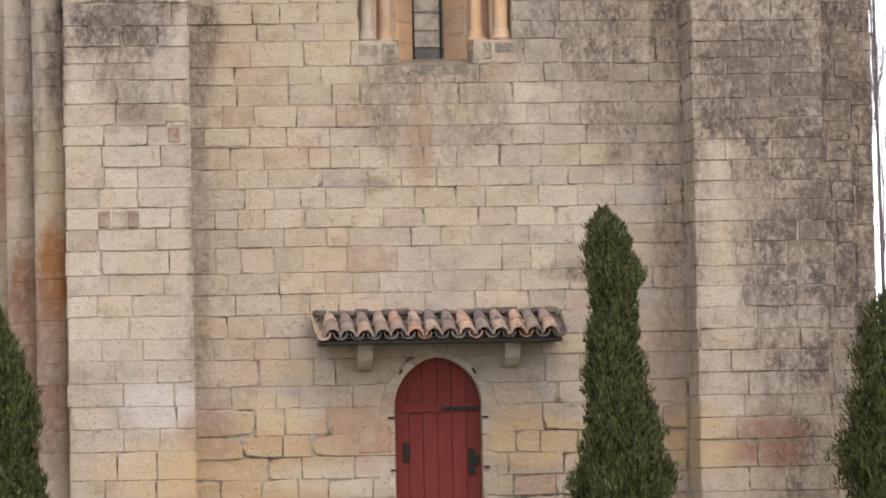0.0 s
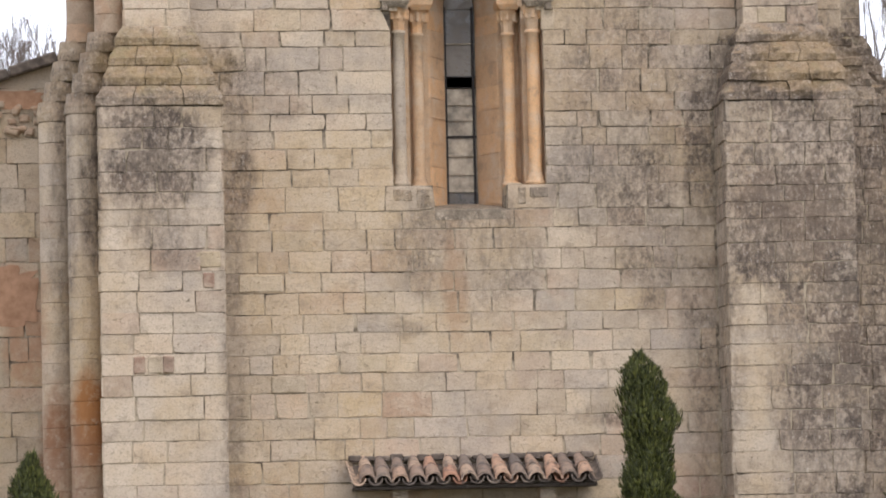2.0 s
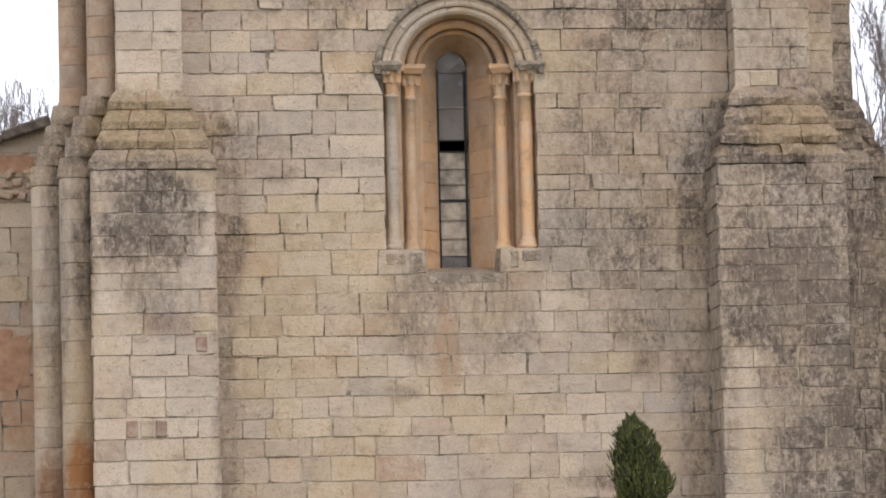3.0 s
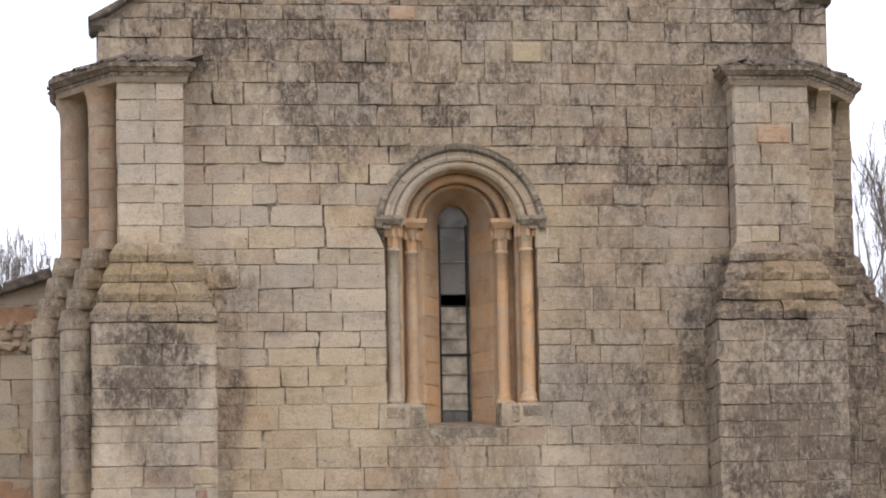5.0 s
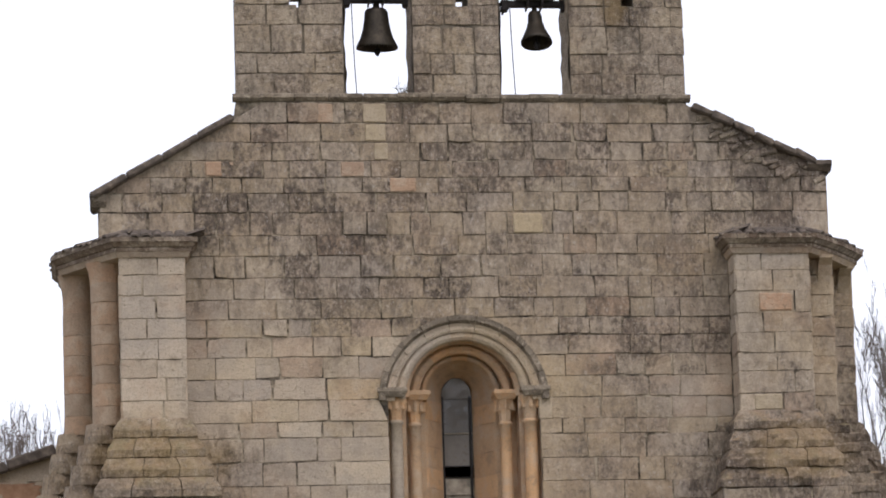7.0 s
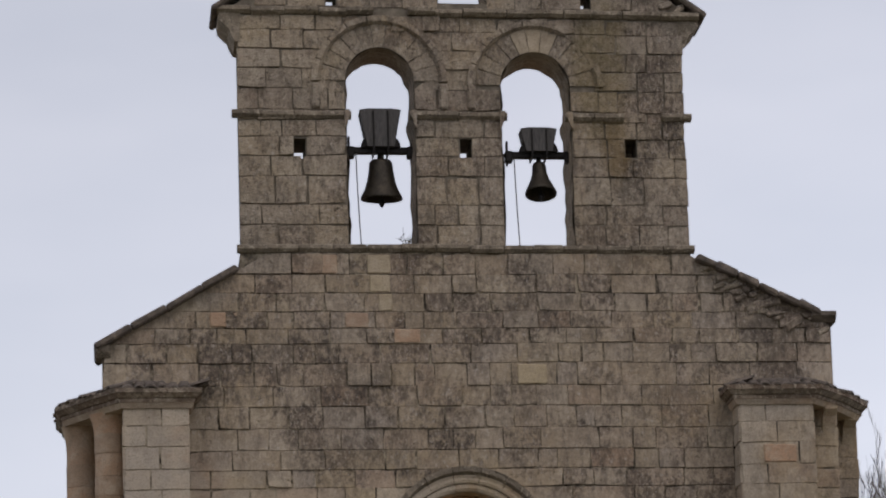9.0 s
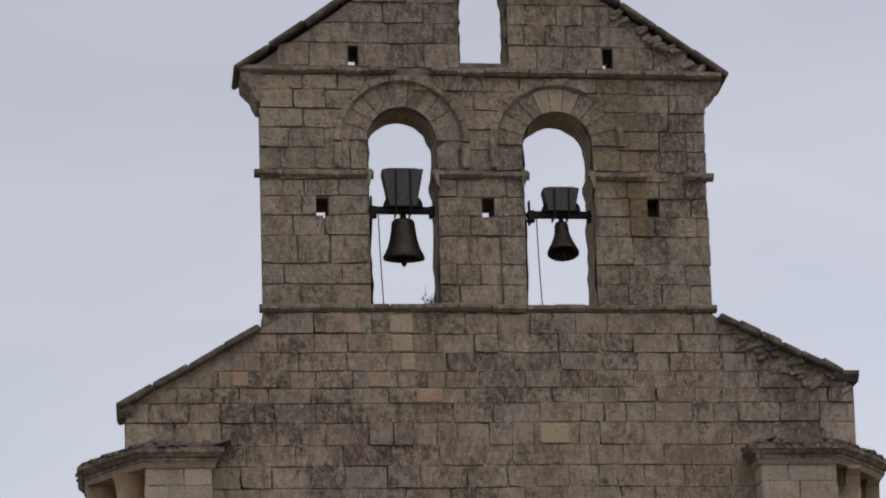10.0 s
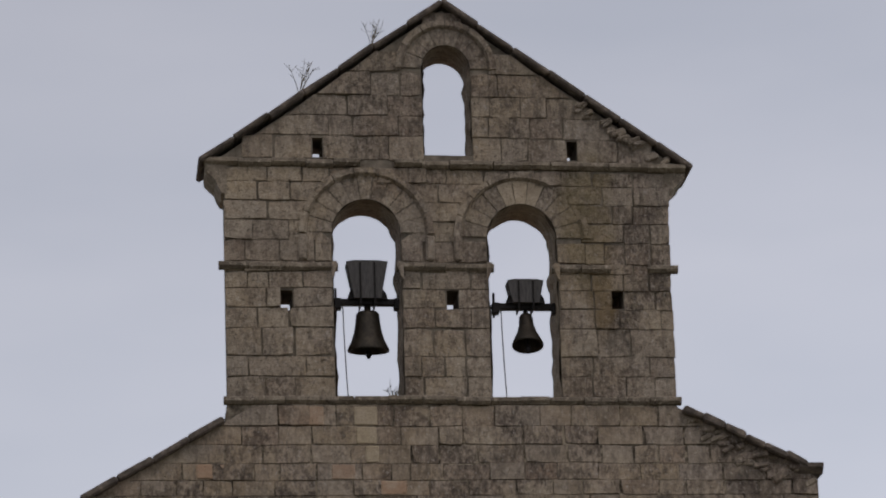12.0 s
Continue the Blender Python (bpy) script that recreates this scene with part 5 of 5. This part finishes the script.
def thuja(x, y, height, wide, girth, lean, seed, label):
    rng = random.Random(seed)
    t = thing("thuja", (x, y, 0), label, "tree", "thuja trees before the church")

    def profile(z):
        f = min(max(z / height, 0), 1)
        for (fa, ra), (fb, rb) in zip(girth, girth[1:]):
            if f <= fb:
                return wide * (ra + (rb - ra) * (f - fa) / (fb - fa)) + 0.01
        return 0.01

    def bend(z):
        f = min(max(z / height, 0), 1)
        return lean * (f - 0.15) + 0.035 * math.sin(f * 14 + seed)

    bm = bmesh.new()
    tube(bm, [(x, y, -0.1), (x, y, 0.5), (x + 0.02, y, height * 0.7)], [0.09, 0.07, 0.02], 8)
    part("trunk", bm, M_BARK, t, sag=False)
    # added solid core, coloured dark as the shade between the leaf sprays
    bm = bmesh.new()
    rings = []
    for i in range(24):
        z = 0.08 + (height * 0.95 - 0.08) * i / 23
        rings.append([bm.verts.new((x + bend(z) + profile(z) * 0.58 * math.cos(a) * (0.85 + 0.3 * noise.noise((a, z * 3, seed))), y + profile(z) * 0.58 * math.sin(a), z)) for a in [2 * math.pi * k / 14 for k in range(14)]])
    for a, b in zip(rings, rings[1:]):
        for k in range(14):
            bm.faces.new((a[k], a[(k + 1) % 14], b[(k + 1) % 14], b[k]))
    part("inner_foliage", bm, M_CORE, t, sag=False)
    bm = bmesh.new()
    leaf_sprays(bm, rng, profile, bend, x, y, height, int(60000 * height / 4))
    tagged(part("crown", bm, M_LEAF, t, sag=False), kind="stuff")
    return t


thuja(1.80, -2.0, 3.95, 0.59, SLIM, -0.18, 3, "slender dark green thuja with a lumpy crown")
thuja(-5.06, -2.0, 2.95, 0.45, CONE, 0.02, 11, "short dark green thuja beside the buttress")
thuja(4.90, -2.0, 3.15, 0.66, CONE, 0.0, 19, "broad dark green thuja beside the buttress")


def bare_tree(x, y, height, seed, wide=1.0, spread=0.30, density=1.0, tufts=0.25):
    """A winter tree: a tapered trunk with limbs that fork into fine twigs with a few seed clusters."""
    rng = random.Random(seed)
    t = thing("bare_tree", (x, y, 0), "bare grey-brown winter tree with fine upright twigs", "tree", "bare trees behind the church")
    bm, tw = bmesh.new(), bmesh.new()

    def limb(p, d, size, r, level):
        pts, rad = [p.copy()], [r]
        steps = 4
        for i in range(steps):
            d = (d + Vector((rng.uniform(-0.16, 0.16), rng.uniform(-0.16, 0.16), rng.uniform(-0.02, 0.14)))).normalized()
            p = p + d * size / steps
            pts.append(p.copy()), rad.append(r * (1 - 0.75 * (i + 1) / steps))
            if level < 4:
                for _ in range(rng.choice((1, 2, 2, 3)) if level else 2):
                    if rng.random() < density:
                        a = rng.uniform(0, 2 * math.pi)
                        e = (d + Vector((math.cos(a), math.sin(a), 0.25)) * rng.uniform(spread, spread * 2.6)).normalized()
                        limb(p, e, size * rng.uniform(0.34, 0.55), r * 0.42, level + 1)
        if level > 1:
            for q in pts[1:]:
                if rng.random() < tufts:
                    w, hgt = rng.uniform(0.018, 0.04), rng.uniform(0.05, 0.14)
                    c = q + Vector((rng.uniform(-0.04, 0.04), rng.uniform(-0.04, 0.04), 0))
                    foot, tip = tw.verts.new(c), tw.verts.new(c + Vector((0, 0, hgt)))
                    rim = [tw.verts.new(c + Vector((w * math.cos(2.1 * k), w * math.sin(2.1 * k), hgt * 0.4))) for k in range(3)]
                    for k in range(3):
                        tw.faces.new((foot, rim[k - 1], rim[k])), tw.faces.new((tip, rim[k], rim[k - 1]))
        tube(bm if level < 2 else tw, pts, [max(q, 0.011) for q in rad], 5 if level < 2 else 3)

    p, r = Vector((x, y, -0.1)), height * 0.016
    limb(p, Vector((rng.uniform(-0.04, 0.04), 0, 1)), height * 0.93, r, 0)
    top = max(v.co.z for v in tw.verts)
    half = max(abs(v.co.x - x) for v in tw.verts)
    for v in list(bm.verts) + list(tw.verts):
        v.co.z *= 1.5 * height / top
        if v.co.z > 0.72 * height:
            v.co.z = height * (0.72 + (v.co.z / height - 0.72) * 0.28 / 0.78)
        v.co.x = x + (v.co.x - x) * min(1, wide / half)
        v.co.y = y + (v.co.y - y) * min(1, wide / half)
    part("trunk", bm, M_BARK, t, sag=False)
    tagged(part("crown", tw, M_BARK, t, sag=False), kind="stuff")


for i, (x, y, h) in enumerate(((9.55, 25, 13.6), (9.85, 27, 13.9), (9.35, 31, 12.9), (10.3, 26, 13.9), (9.2, 24, 11.2), (9.15, 26, 13.3), (8.95, 30, 12.9))):
    bare_tree(x, y, h, 5 + 9 * i, 1.1, 0.30, 0.80, 0.22)
for i, (x, y, h) in enumerate(((-5.9, 24, 11.35), (-5.6, 25, 11.3), (-5.3, 25, 11.5), (-5.05, 26, 11.75), (-6.3, 25, 11.5), (-4.9, 28, 12.1), (-5.75, 27, 11.75), (-5.45, 28, 11.8), (-5.2, 24, 11.2))):
    bare_tree(x, y, h, 60 + 7 * i, 0.95, 0.36, 0.9, 0.35)

# ---- dry weeds rooted between the coping slabs ----
def weed(x, y, z, size, seed):
    rng = random.Random(seed)
    bm = bmesh.new()
    z = settle(x, z)
    for i in range(6):
        d = Vector((rng.uniform(-0.5, 0.5), rng.uniform(-0.3, 0.3), 1)).normalized()
        p = Vector((x, y, z))
        pts = [p, p + d * size * 0.4, p + (d + Vector((rng.uniform(-0.3, 0.3), 0, 0.1))) * size * rng.uniform(0.7, 1.0)]
        tube(bm, pts, [0.007, 0.005, 0.003], 3)
        for k in range(4):
            q = pts[1].lerp(pts[2], rng.random())
            tube(bm, [q, q + Vector((rng.uniform(-0.1, 0.1), rng.uniform(-0.05, 0.05), rng.uniform(0.02, 0.1)))], [0.004, 0.002], 3)
    tagged(part("weed", bm, M_WEED, None, sag=False), "dry weed rooted on the gable slope", "weed", "weeds on the gable")


weed(-1.64, 0.1, 15.28, 0.42, 3)
weed(-0.78, 0.1, 15.86, 0.38, 6)
weed(-0.60, 0.3, 11.60, 0.20, 8)

# ---- ashlar of the front and of the bell gable ----
ashlar(wall_front, place(0, 0), [z for z in COURSES if z < 1.9], nave_spans, M_STONE, 3, 0.45, None, 0, proud=0.020, worn=2.2)
ashlar(wall_front, place(0, 0), [z for z in COURSES if 1.7 < z < 8.6], nave_spans, M_STONE, 4, 0.43, lambda x, z: 2.3 < z < 7.9, 300)
ashlar(wall_front, place(0, 0), [z for z in COURSES if z > 8.5], nave_spans, M_STONE, 14, 0.38, None, 0, proud=0.012, worn=1.2)
ashlar(gable, place(0, 0), BCOURSES, bell_spans, M_BELFRY, 6, 0.35, lambda x, z: z > 11, 190, proud=0.014, worn=1.1)
ashlar(gable, place(0, 0), TCOURSES, bell_spans, M_BELFRY, 7, 0.35, lambda x, z: z > 11, 80, proud=0.014, worn=1.1)
